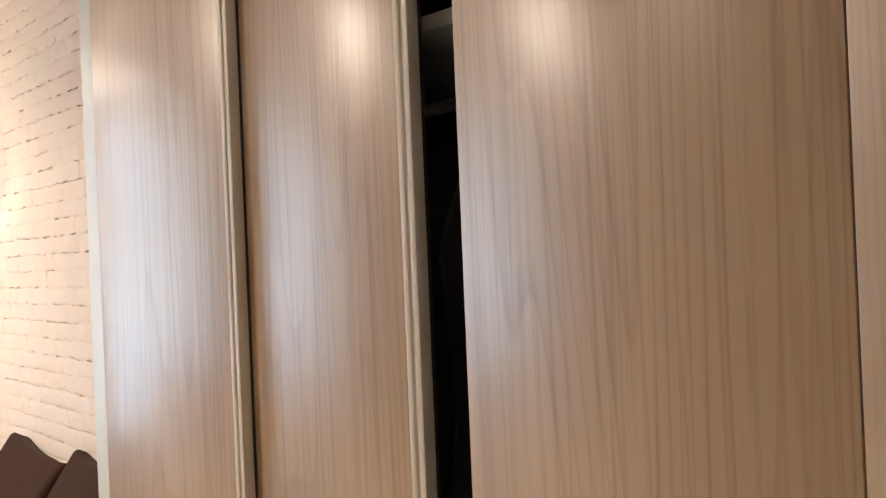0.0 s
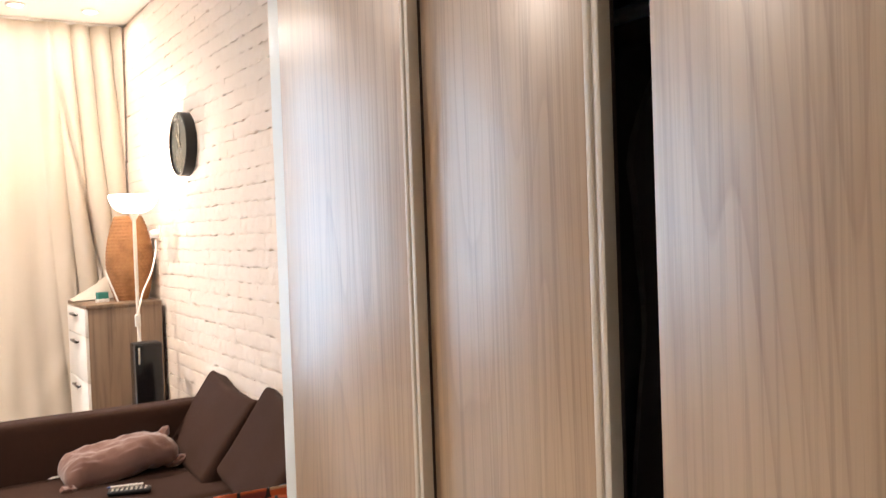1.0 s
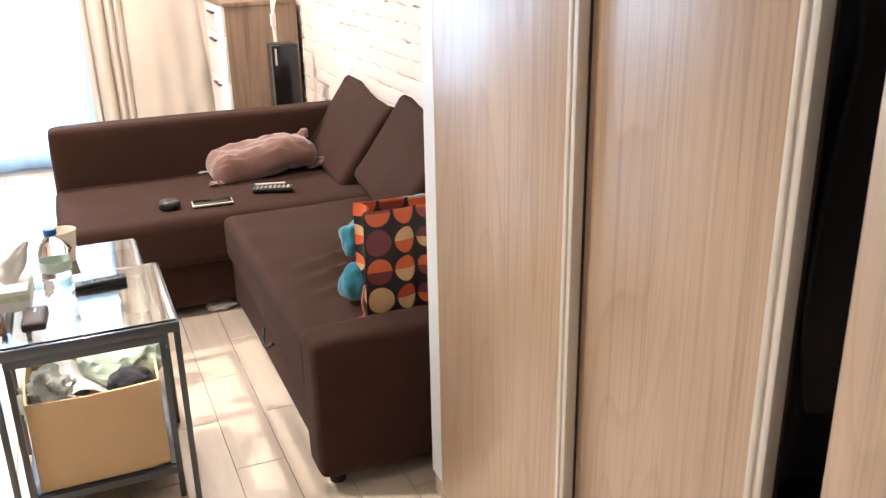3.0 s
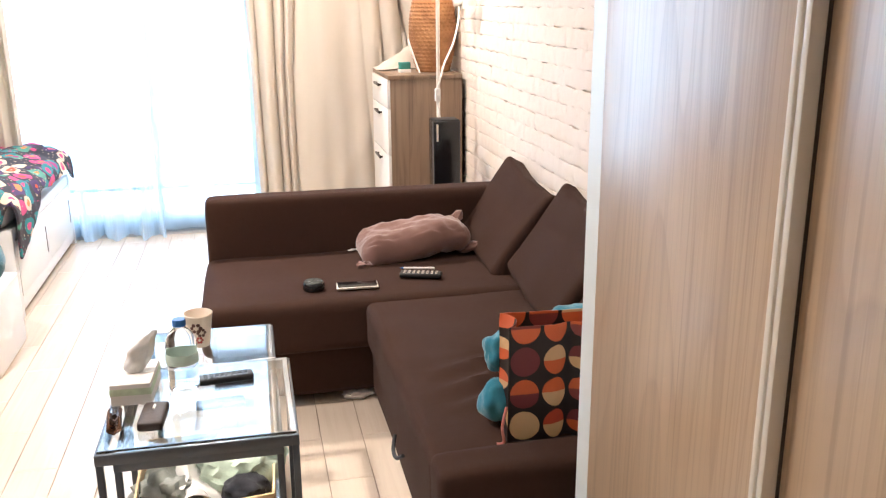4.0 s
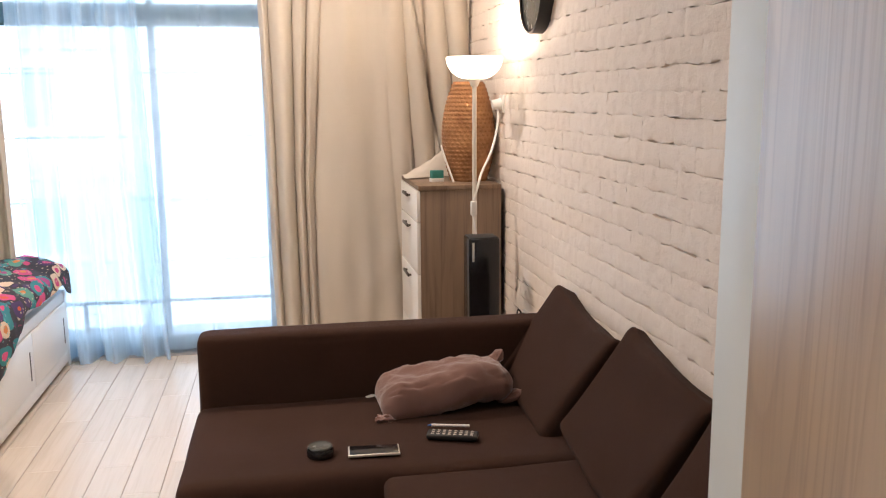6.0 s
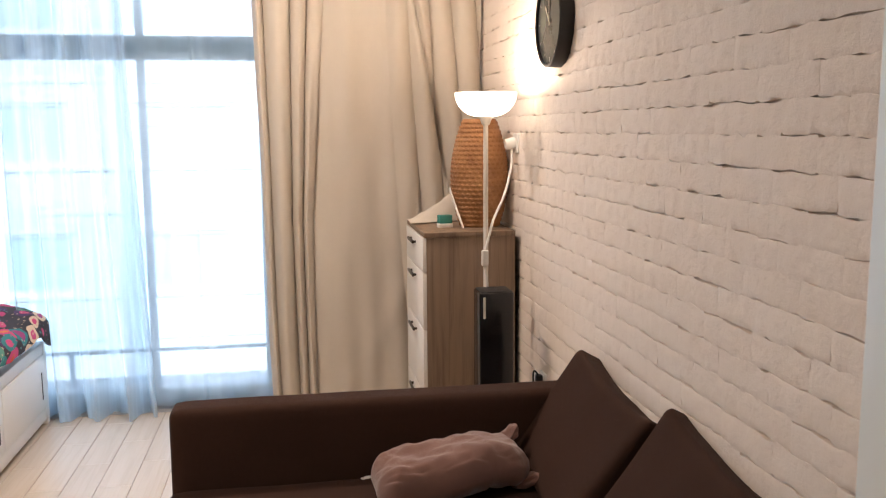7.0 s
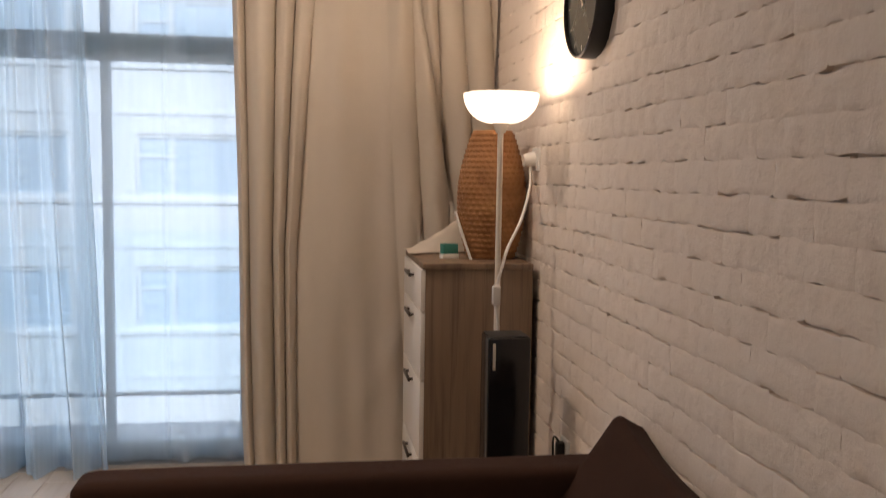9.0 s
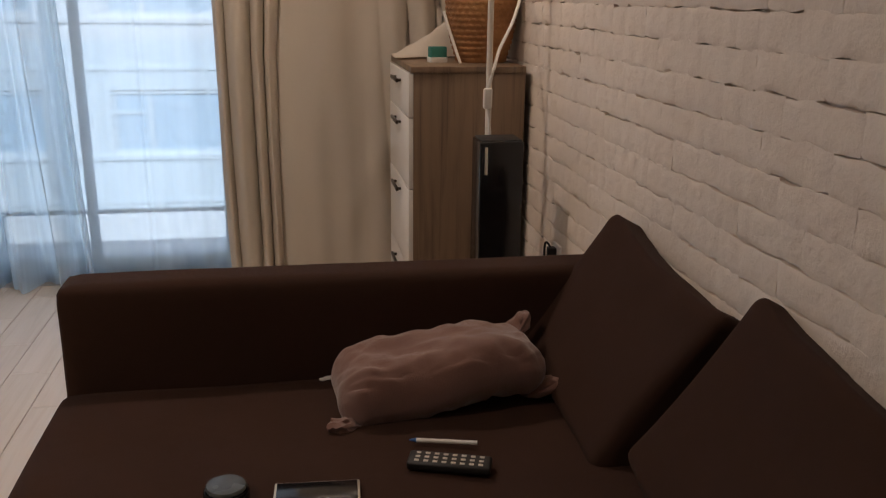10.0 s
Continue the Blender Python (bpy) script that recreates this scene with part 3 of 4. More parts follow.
def wide_fall(u, v, x, y, z):
    # nearly flat over the first half, slanting pinched folds towards the wall, one deep crease
    k = max(0.0, min(1.0, (u - 0.50) / 0.22))
    y = 7.20 + 0.3 * (y - 7.20) + 0.05 * noise.noise((u * 4.2, v * 0.8, 3.0)) + 0.016 * noise.noise((u * 9, v * 3.5, 8.0))
    w = u - 0.16 * v + 0.012 * noise.noise((v * 4, u * 3, 2.0))
    y -= 0.085 * k * (abs(math.sin(math.pi * 8.5 * w)) ** 0.65 - 0.5) * (1 - 0.5 * v)
    y += 0.08 * math.exp(-(u / 0.03) ** 2)
    d = x - (-0.332 + 0.187 * (2.016 - z))
    y += 0.06 * math.exp(-(d / 0.013) ** 2) * max(0.0, min(1.0, (2.7 - z) / 0.5)) * max(0.0, min(1.0, (z - 1.1) / 0.15))
    # long soft swags of the slack cloth
    y -= 0.030 * math.exp(-((x + 0.50 + 0.05 * (2.1 - z)) / 0.05) ** 2) * max(0.0, min(1.0, (z - 0.9) / 0.8))
    y -= 0.022 * math.exp(-((x + 0.72 - 0.06 * (1.4 - z)) / 0.07) ** 2)
    y -= 0.016 * math.exp(-((x + 0.50 - 0.55 * (z - 0.62)) / 0.045) ** 2) * max(0.0, 1 - abs(z - 0.6) / 0.5)
    # star of small creases where the cloth is caught on the chest
    q = math.hypot(x + 0.36, z - 1.2)
    if q < 0.35:
        y += 0.012 * math.sin(9 * math.atan2(z - 1.2, x + 0.36)) * (1 - q / 0.35)
    return (x, y, z)


def bunch(name, x_head, x_hem, y, head, hem, depths, label, seed):
    """Bunched drape: a few fat rounded folds with pinched dark valleys between them."""
    n = len(depths)

    def f(u, v):
        z = CEIL - 0.02 + (0.015 - CEIL + 0.02) * v
        i = min(n - 1, int(u * n))
        k = u * n - i
        w = min(1.0, 1.15 * v)
        b0, b1 = head[i] + (hem[i] - head[i]) * w, head[i + 1] + (hem[i + 1] - head[i + 1]) * w
        x0, x1 = x_head[0] + (x_hem[0] - x_head[0]) * v, x_head[1] + (x_hem[1] - x_head[1]) * min(1.0, 1.6 * v)
        x = x0 + (x1 - x0) * (b0 + (b1 - b0) * k) + 0.010 * noise.noise((i * 5.0 + seed, v * 3.0, 1.0))
        lobe = math.sin(math.pi * k) ** 0.6
        d = depths[i] * (1 + 0.35 * noise.noise((i * 3.0 + seed, v * 2.2, 6.0)))
        side = 0.016 * noise.noise((k * 2.2 + i * 7, v * 2.0, seed))
        return (x, y - d * lobe + side * lobe + 0.004 * noise.noise((u * 16, v * 9, seed)), z)
    return solid(name, sheet(f, 30 * n, 48, 0.002), "drape", Matrix(), label, "curtain", "curtains at the balcony door", smooth=80)


bunch("drape_curtain", (-1.255, -0.825), (-1.192, -0.955), 7.20, (0, 0.13, 0.50, 0.74, 1), (0, 0.20, 0.62, 0.82, 1), (0.05, 0.085, 0.075, 0.055), "bunched beige drape in deep folds beside the door", 3.0)
FALL = curtain("drape_curtain", -1.10, -0.02, 7.20, 0.015, CEIL - 0.02, 3.0, 0.042, "drape", "wide beige drape hanging behind the dresser", 190, 0.03, 11.0, 0.002, wide_fall)


def caught(u, v):
    # slack cloth heaped on the back corner of the chest: a ridge that sinks towards the front edge
    x = -0.15 - 0.33 * u
    ridge = 0.20 * (1 - u) ** 1.3 + 0.012
    k = 2 * v - 1
    y = 6.90 + 0.11 * k * (0.7 + 0.3 * u) - 0.10 * u
    h = ridge * (1 - abs(k) ** 1.4) + 0.010 * noise.noise((u * 7, v * 6, 3.0)) * (1 - abs(k))
    return (x, y, DH_TOP - 0.012 + max(0.004, h))


part("caught_fold", sheet(caught, 30, 24, 0.002), "drape", FALL, "slack cloth heaped on the chest top", 80)
curtain("drape_curtain", -2.98, -2.64, 7.24, 0.015, CEIL - 0.02, 4, 0.045, "drape", "bunched beige drape in folds behind the bed", 120, 0.04, 15.0)
RAILC = thing("curtain_track", pose(0, 0, 0), "white double curtain track under the ceiling", "curtain track")
part("rail", boxed(-5.4, -0.03, 7.19, 7.22, CEIL - 0.018, CEIL, 0.003), "white_plastic", RAILC)
part("rail", boxed(-5.4, -0.03, 7.375, 7.405, CEIL - 0.018, CEIL, 0.003), "white_plastic", RAILC)

# ---- downlights, and fixtures for the unseen fill lamps ----
for dx, dy in DOWNLIGHTS_AND_FILL:
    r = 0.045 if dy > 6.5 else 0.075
    D0 = thing("downlight", pose(dx, dy, CEIL), "round ceiling downlight, switched on; the three wider ones are added, unseen fill", "downlight", "ceiling downlights")
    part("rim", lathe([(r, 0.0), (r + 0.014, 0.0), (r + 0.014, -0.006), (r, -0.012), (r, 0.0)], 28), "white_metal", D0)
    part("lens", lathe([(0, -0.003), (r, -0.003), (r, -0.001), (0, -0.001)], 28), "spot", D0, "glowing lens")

# ---- wardrobe ----
WX = -0.60
WR = thing("wardrobe", pose(0, 0, 0), "built-in wardrobe with light oak sliding doors, one slightly open", "wardrobe")
part("side_panel", boxed(WX + 0.026, -0.012, 2.895, 3.022, 0.075, CEIL - 0.004, 0.002), "white_lam", WR, "white end panel")
# back and bottom coloured near-black for the shade behind the door gap
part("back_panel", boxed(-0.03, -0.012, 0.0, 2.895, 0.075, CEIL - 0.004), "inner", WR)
part("side_panel", boxed(WX + 0.02, -0.012, -0.03, 0.0, 0.075, CEIL - 0.004), "white_lam", WR)
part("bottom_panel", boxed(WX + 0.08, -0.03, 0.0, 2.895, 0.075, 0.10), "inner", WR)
part("top_fascia", boxed(WX - 0.002, WX + 0.1, 0.0, 2.895, CEIL - 0.09, CEIL - 0.004, 0.002), "white_lam", WR)
part("shelf", boxed(WX + 0.09, -0.03, 0.02, 2.88, 1.93, 1.955, 0.002), "white_lam", WR)
part("plinth", boxed(WX + 0.034, -0.012, -0.03, 3.026, 0.0, 0.075, 0.003), "tile", WR, "tiled plinth")
part("bottom_track", boxed(WX + 0.02, WX + 0.08, 0.0, 2.895, 0.0755, 0.088, 0.002), "alu", WR)


def slider(y0, y1, x, stile_near, label):
    d = part("door", boxed(x, x + 0.016, y0, y1, 0.092, CEIL - 0.075, 0.0015), "oak", WR, label)
    if stile_near:
        s = bmesh.new()
        # handle profile: two lips with a shallow groove between them
        box(s, x - 0.007, x + 0.02, y0 - 0.002, y0 + 0.011, 0.09, CEIL - 0.078, 0.003, 2)
        box(s, x - 0.001, x + 0.018, y0 + 0.010, y0 + 0.020, 0.09, CEIL - 0.078, 0.001, 1)
        box(s, x - 0.006, x + 0.018, y0 + 0.019, y0 + 0.031, 0.09, CEIL - 0.078, 0.003, 2)
        part("stile", s, "alu", d, "cream grooved handle stile")
        # dark strip put in for the shade at the step between doors
        part("seal", boxed(x + 0.014, x + 0.020, y0 - 0.0036, y0 - 0.0022, 0.09, CEIL - 0.078), "wallet", d, "dark strip standing in for the shade beside the stile")
    return d


slider(2.282, 2.893, WX, True, "light oak sliding door")
slider(1.818, 2.33, WX + 0.019, True, "light oak sliding door")
slider(1.207, 1.712, WX, False, "light oak sliding door")
slider(0.62, 1.205, WX, False, "light oak sliding door")
slider(0.0, 0.61, WX, False, "light oak sliding door")


def garment(y, z_top, length, width, material, label, seed):
    def f(u, v):
        w = width * (0.62 + 0.38 * min(1.0, v * 5)) * (1 + 0.08 * math.sin(9 * v + seed))
        return (-0.31 + (u - 0.5) * w, y + 0.018 * math.sin(u * 12 + seed + 2 * v) + 0.012 * noise.noise((u * 5, v * 6, seed)), z_top - length * v - 0.06 * abs(u - 0.5) * (1 - v))
    g = thing("garment", pose(0, 0, 0), label, "clothes", "clothes in the wardrobe")
    part("cloth", sheet(f, 24, 24, 0.012), material, g)
    part("hanger_hook", tube([(-0.31, y, z_top - 0.01), (-0.31, y, z_top + 0.05), (-0.30, y, z_top + 0.075), (-0.285, y, z_top + 0.06)], 0.002, 6), "pale", g)


cl = cyl(bmesh.new(), (-0.30, 0.01, 1.86), (-0.30, 2.88, 1.86), 0.0125, n=14)
part("clothes_rail", cl, "pale", WR)
for k, (y, ln, mt) in enumerate(((1.60, 1.1, "navy"), (1.68, 0.8, "stripe"), (1.75, 1.2, "navy"), (1.82, 0.9, "navy"), (1.92, 1.1, "navy"))):
    garment(y, 1.79, ln, 0.42, mt, "dark garment on a hanger" if mt == "navy" else "grey striped knit on a hanger", k * 2.3)

# ---- sofa ----
SOFA = thing("corner_sofa", pose(0, 0, 0), "dark brown fabric corner sofa bed with chaise against the brick wall", "sofa")
SEAT = 0.45
part("seat_base", soft_block(-0.83, -0.03, 3.3, 4.66, 0.045, 0.27, 0.012, 8, 0, 0.003, 3), "sofa", SOFA)
bm = soft_block(-0.862, -0.02, 3.262, 4.50, 0.255, SEAT - 0.012, 0.035, 72, 0.016, 0.008, 5.0, 2.0)
for v in bm.verts:
    if v.co.z > 0.41:
        # pressed folds across the middle of the seat
        fade = max(0.0, 1 - abs(v.co.x + 0.48) / 0.3)
        for at, h in ((3.56, 0.032), (3.68, 0.036), (3.80, 0.026)):
            d = v.co.y - at - 0.22 * (v.co.x + 0.6) - 0.02 * math.sin(9 * v.co.x)
            v.co.z += h * fade * math.exp(-(d / 0.026) ** 2) - 0.5 * h * fade * math.exp(-((d - 0.05) / 0.03) ** 2)
part("seat_cushion", bm, "sofa", SOFA)
part("armrest", soft_block(-0.868, -0.015, 3.12, 3.262, 0.05, 0.475, 0.03, 12, 0.004, 0.003, 4.0, 4.0), "sofa", SOFA)
part("chaise_base", soft_block(-1.445, -0.03, 4.56, 5.2, 0.045, 0.27, 0.012, 8, 0, 0.003, 3), "sofa", SOFA)
part("chaise_cushion", soft_block(-1.475, -0.02, 4.497, 5.215, 0.24, SEAT - 0.01, 0.04, 22, 0.012, 0.005, 4.0, 9.0), "sofa", SOFA)
part("back_panel", soft_block(-1.465, -0.02, 5.21, 5.36, 0.05, 0.702, 0.035, 16, 0.003, 0.003, 4.0, 6.0), "sofa", SOFA)
for fx, fy in ((-0.80, 3.2), (-0.12, 3.2), (-1.38, 5.28), (-0.12, 5.28), (-1.38, 4.66)):
    part("foot", cyl(bmesh.new(), (fx, fy, 0.0), (fx, fy, 0.055), 0.024, 0.028, 18), "foot", SOFA)
part("pull_strap", tube([(-0.872, 3.62, 0.262), (-0.885, 3.66, 0.235), (-0.885, 3.72, 0.23), (-0.872, 3.76, 0.258)], 0.006, 8), "matt", SOFA, "black pull strap")


def lean(name, w, h, t, foot, lean_deg, yaw, material, label, category, group, seed, roll=0.0, rough=0.022, ear=0.07):
    """A cushion standing on one edge and leaning back towards +x."""
    m = pose(*foot, 0, 0, yaw) @ pose(0, 0, 0, 0, lean_deg, 0) @ pose(0, 0, h / 2, 90, 0, 90) @ pose(0, 0, 0, 0, 0, roll)
    bm = soft_block(-w / 2, w / 2, -h / 2, h / 2, -t / 2, t / 2, 0.032, 34, 0.035, 0.010, 5.0, seed)
    for v in bm.verts:
        k, e = (v.co.y + h / 2) / h, abs(v.co.x) / (w / 2)
        v.co.z *= 1.18 - 0.6 * k
        # corners stand out as blunt points, the sides draw in between them
        v.co.x *= 1 - 0.045 * (1 - (2 * k - 1) ** 2)
        v.co.y += 0.028 * (e ** 3 - 0.4) * max(0.0, k - 0.5) * 2
        front = 1 if v.co.z > 0 else 0
        v.co.z += 0.026 * (abs(noise.noise((v.co.x * 5 + v.co.y * 7 + seed, v.co.y * 3 - v.co.x * 2, 5.0))) - 0.2) * front
        v.co.z += 0.045 * front * (1 - e * e) * (1 - (2 * k - 1) ** 2)
        # slumped lower half, with a crease where it folds over
        v.co.z += 0.022 * front * math.exp(-((k - 0.2) / 0.13) ** 2) * (1 - e ** 4)
        v.co.z -= 0.024 * front * math.exp(-((k - 0.40 - 0.06 * math.sin(v.co.x * 8 + seed)) / 0.035) ** 2) * max(0.0, 1 - abs(e - 0.35) / 0.5)
        d = v.co.y - 0.55 * v.co.x - 0.02 + 0.03 * math.sin(v.co.x * 14 + seed)
        v.co.z -= 0.020 * front * math.exp(-(d / 0.018) ** 2) * max(0.0, 1 - abs(v.co.x) / (0.32 * w))
    # pressed flat where it leans on the bricks
    back = m.inverted()
    for v in bm.verts:
        p = m @ v.co
        if p.x > -0.008:
            v.co = back @ Vector((-0.008, p.y, p.z))
    return solid(name, bm, material, m, label, category, group, smooth=75)


lean("back_cushion", 0.62, 0.415, 0.18, (-0.235, 4.955, 0.415), 28, 4, "cushion", "dark brown back cushion propped in the sofa corner", "cushion", "back cushions on the sofa", 3.0, 7.0)
lean("back_cushion", 0.62, 0.41, 0.18, (-0.208, 4.285, 0.43), 27, 0, "cushion", "dark brown back cushion propped on the brick wall", "cushion", "back cushions on the sofa", 8.0, 6.0)
lean("back_cushion", 0.62, 0.41, 0.18, (-0.208, 3.63, 0.43), 27, 0, "cushion", "dark brown back cushion half behind the gift bag", "cushion", "back cushions on the sofa", 12.0)

# bolster-like pink pillow lying on the chaise
PINK = thing("throw_pillow", pose(-0.575, 5.03, 0.518, 4, -3, 6), "rumpled dusty pink plush pillow lying on the chaise", "cushion")
bm = soft_block(-0.25, 0.25, -0.12, 0.12, -0.07, 0.07, 0.064, 44, 0.008, 0.018, 6.0, 31.0)
for v in bm.verts:
    v.co.z += 0.022 * (abs(noise.noise((v.co.x * 6 + 2, v.co.y * 13 + v.co.x * 8, 4.0))) - 0.2) + 0.006 * noise.noise((v.co.x * 34, v.co.y * 22, v.co.z * 22)) + 0.012 * math.sin(v.co.x * 9 + 1)
    v.co.z += 0.012 * (abs(noise.noise((v.co.x * 13, v.co.y * 24 + v.co.z * 20, 9.0))) - 0.2)
    v.co.y *= 1.0 - 0.22 * (v.co.x / 0.26) ** 4
    v.co.z *= 1.0 - 0.38 * (v.co.x / 0.26) ** 4
part("filling", bm, "pink", PINK, smooth=80)
for ex, ey, ez, ang, sd in ((-0.235, -0.095, -0.05, 205, 1.0), (0.225, 0.075, 0.05, 35, 5.0), (0.235, -0.08, -0.04, -30, 12.0)):
    ear = part("corner_tuft", crumple(0.034, (1.5, 0.75, 0.6), 0.35, 2.0, sd, 3), "pink", PINK)
    ear.matrix_basis = pose(ex, ey, ez, 0, -25, ang)

# ---- things on the chaise ----
T = thing("round_tin", pose(-1.042, 4.649, SEAT), "small round black tin with a pale lid", "tin")
part("body", lathe([(0, 0), (0.040, 0), (0.043, 0.006), (0.043, 0.024), (0.040, 0.028), (0, 0.028)], 36), "black", T)
part("lid", lathe([(0, 0.028), (0.037, 0.028), (0.039, 0.032), (0.036, 0.036), (0, 0.036)], 36), "face", T, "smoky grey lid")
T = thing("phone", pose(-0.873, 4.636, SEAT + 0.004, 0, 0, -3), "black phone with a pale metal edge lying face up", "phone")
part("frame", boxed(-0.082, 0.082, -0.038, 0.038, 0.0, 0.009, 0.003), "pale", T)
part("screen", boxed(-0.077, 0.077, -0.033, 0.033, 0.009, 0.0105, 0.0005), "black", T, "dark glass screen")


def remote(name, m, length, width, label, keys="face"):
    r = thing(name, m, label, "remote control", "remote controls")
    part("body", boxed(-length / 2, length / 2, -width / 2, width / 2, 0, 0.018, 0.006, 3), "matt", r)
    for i in range(8):
        for j in range(3):
            x, y = -length / 2 + 0.02 + i * (length - 0.04) / 7, (j - 1) * width * 0.28
            part("button", boxed(x - 0.005, x + 0.005, y - 0.0035, y + 0.0035, 0.018, 0.0195, 0.0007, 1), keys, r)
    return r


remote("remote_control", pose(-0.605, 4.70, SEAT + 0.006, 0, 0, -18), 0.17, 0.055, "black remote control with pale buttons on the chaise", "pale")
T = thing("pen", pose(-0.59, 4.79, SEAT + 0.008, 0, 0, -14), "slim white pen lying on the chaise", "pen")
part("barrel", cyl(bmesh.new(), (-0.07, 0, 0.005), (0.06, 0, 0.005), 0.0048, n=12), "white_plastic", T)
part("tip", cyl(bmesh.new(), (-0.085, 0, 0.005), (-0.07, 0, 0.005), 0.001, 0.0048, n=12), "cap", T, "blue tip")
solid("paper_scrap", sheet(lambda u, v: (-0.02 + 0.045 * u, -0.006 + 0.012 * v, 0.004 + 0.008 * noise.noise((u * 3, v * 2, 1.0))), 8, 4, 0.0015), "paper", pose(-0.83, 5.175, SEAT - 0.002, 0, 0, 15), "small white scrap of paper on the chaise", "paper")

# ---- gift bag and fleece on the sofa ----
BAG = thing("gift_bag", pose(-0.652, 3.30, SEAT - 0.004, 0, 0, -4), "black paper gift bag printed with two-tone orange and maroon circles", "gift bag")


def bag_wall(x0, y0, x1, y1, fold, crease=0.0, z1=0.315):
    def f(u, v):
        n = math.sin(u * math.pi) * fold * (0.4 + 0.6 * v) + crease * max(0.0, 1 - abs(u - 0.6) / 0.14)
        dx, dy = x1 - x0, y1 - y0
        ln = math.hypot(dx, dy)
        w = 0.004 * noise.noise((u * 4, v * 5, x0 * 9))
        return (x0 + dx * u - dy / ln * (n + w), y0 + dy * u + dx / ln * (n + w), z1 * v)
    return sheet(f, 14, 12, 0.0015)


part("front_panel", bag_wall(0, 0, 0.27, 0, 0.004, 0.022), "bag", BAG)
part("back_panel", bag_wall(0.27, 0.11, 0.0, 0.11, 0.004), "bag", BAG)
part("gusset", bag_wall(0.0, 0.11, 0.0, 0.0, 0.03), "bag", BAG)
part("gusset", bag_wall(0.27, 0.0, 0.27, 0.11, 0.03), "bag", BAG)
part("bottom", boxed(0.0, 0.27, 0.0, 0.11, 0.0, 0.002), "bag", BAG)
part("cord", tube([(-0.004, 0.0, 0.10), (-0.016, -0.008, 0.05), (-0.012, -0.012, 0.01), (-0.03, -0.01, 0.004)], 0.004, 8), "rope", BAG, "pink cord")
FL = thing("fleece_blanket", pose(-0.56, 3.52, SEAT - 0.01), "crumpled turquoise fleece stuffed behind the gift bag", "blanket")
part("fold", crumple(0.055, (0.9, 0.7, 1.1), 0.25, 1.3, 3.0), "teal_cloth", FL).location = (-0.065, -0.06, 0.19)
part("fold", crumple(0.055, (0.9, 0.8, 1.1), 0.2, 1.2, 8.0), "teal_cloth", FL).location = (-0.085, -0.10, 0.07)
part("fold", crumple(0.075, (1.4, 0.8, 0.8), 0.25, 1.4, 5.0), "teal_cloth", FL).location = (0.18, 0.02, 0.215)

# ---- nesting side tables ----
def nest_table(name, x0, x1, y0, y1, h, shelf, label):
    t = thing(name, pose((x0 + x1) / 2, (y0 + y1) / 2, 0), label, "side table", "nesting glass side tables")
    a, b, q = (x1 - x0) / 2, (y1 - y0) / 2, 0.016
    rim = boxed(-a, a, -b, -b + 0.02, h - 0.03, h - 0.002, 0.002)
    box(rim, -a, a, b - 0.02, b, h - 0.03, h - 0.002, 0.002)
    box(rim, -a, -a + 0.02, -b + 0.02, b - 0.02, h - 0.03, h - 0.002, 0.002)
    box(rim, a - 0.02, a, -b + 0.02, b - 0.02, h - 0.03, h - 0.002, 0.002)
    part("top_frame", rim, "steel", t)
    part("glass_top", boxed(-a + 0.006, a - 0.006, -b + 0.006, b - 0.006, h - 0.002, h + 0.005, 0.002), "glass", t, "clear glass top", 0).visible_shadow = False
    for sx in (-1, 1):
        for sy in (-1, 1):
            x, y = sx * (a - q / 2 - 0.001), sy * (b - q / 2 - 0.001)
            part("leg", boxed(x - q / 2, x + q / 2, y - q / 2, y + q / 2, 0, h - 0.03, 0.002), "steel", t)
    if shelf:
        low = bmesh.new()
        for y in (-b + q / 2 + 0.001, b - q / 2 - 0.001):
            box(low, -a + q, a - q, y - q / 2, y + q / 2, shelf - 0.02, shelf)
        for x in (-a + q / 2 + 0.001, a - q / 2 - 0.001):
            box(low, x - q / 2, x + q / 2, -b + q, b - q, shelf - 0.02, shelf)
        part("low_frame", low, "steel", t)
        part("shelf", boxed(-a + q, a - q, -b + q, b - q, shelf, shelf + 0.004), "steel", t, "dark metal shelf")
    return t


TOP1, TOP2 = 0.555, 0.515
nest_table("side_table", -1.64, -1.178, 3.262, 3.735, TOP1, 0, "square glass side table with a dark metal frame")
nest_table("side_table", -1.608, -1.215, 3.30, 4.125, TOP2, 0.10, "lower glass side table pulled out from its taller neighbour")

BK = thing("storage_basket", pose(-1.412, 3.49, 0.105), "open cream canvas basket full of odds and ends", "basket")
bw, bd, bh = 0.335, 0.34, 0.265
for nm, f in (
    ("front_panel", lambda u, v: (-bw / 2 + bw * u, -bd / 2 - 0.008 * math.sin(u * math.pi) * v, bh * v - 0.003 * math.sin(u * math.pi) * v)),
    ("back_panel", lambda u, v: (bw / 2 - bw * u, bd / 2 + 0.008 * math.sin(u * math.pi) * v, bh * v)),
    ("side_panel", lambda u, v: (-bw / 2 - 0.006 * math.sin(u * math.pi) * v, bd / 2 - bd * u, bh * v)),
    ("side_panel", lambda u, v: (bw / 2 + 0.006 * math.sin(u * math.pi) * v, -bd / 2 + bd * u, bh * v)),
):
    part(nm, sheet(f, 10, 8, 0.006), "canvas", BK)
part("bottom", boxed(-bw / 2, bw / 2, -bd / 2, bd / 2, 0, 0.006), "canvas", BK)
solid("fleece_cloth", crumple(0.085, (1.25, 1.2, 0.75), 0.28, 1.9, 4.0), "mint", pose(-1.325, 3.53, 0.355), "bunched pale mint fleece on top of the basket", "cloth")
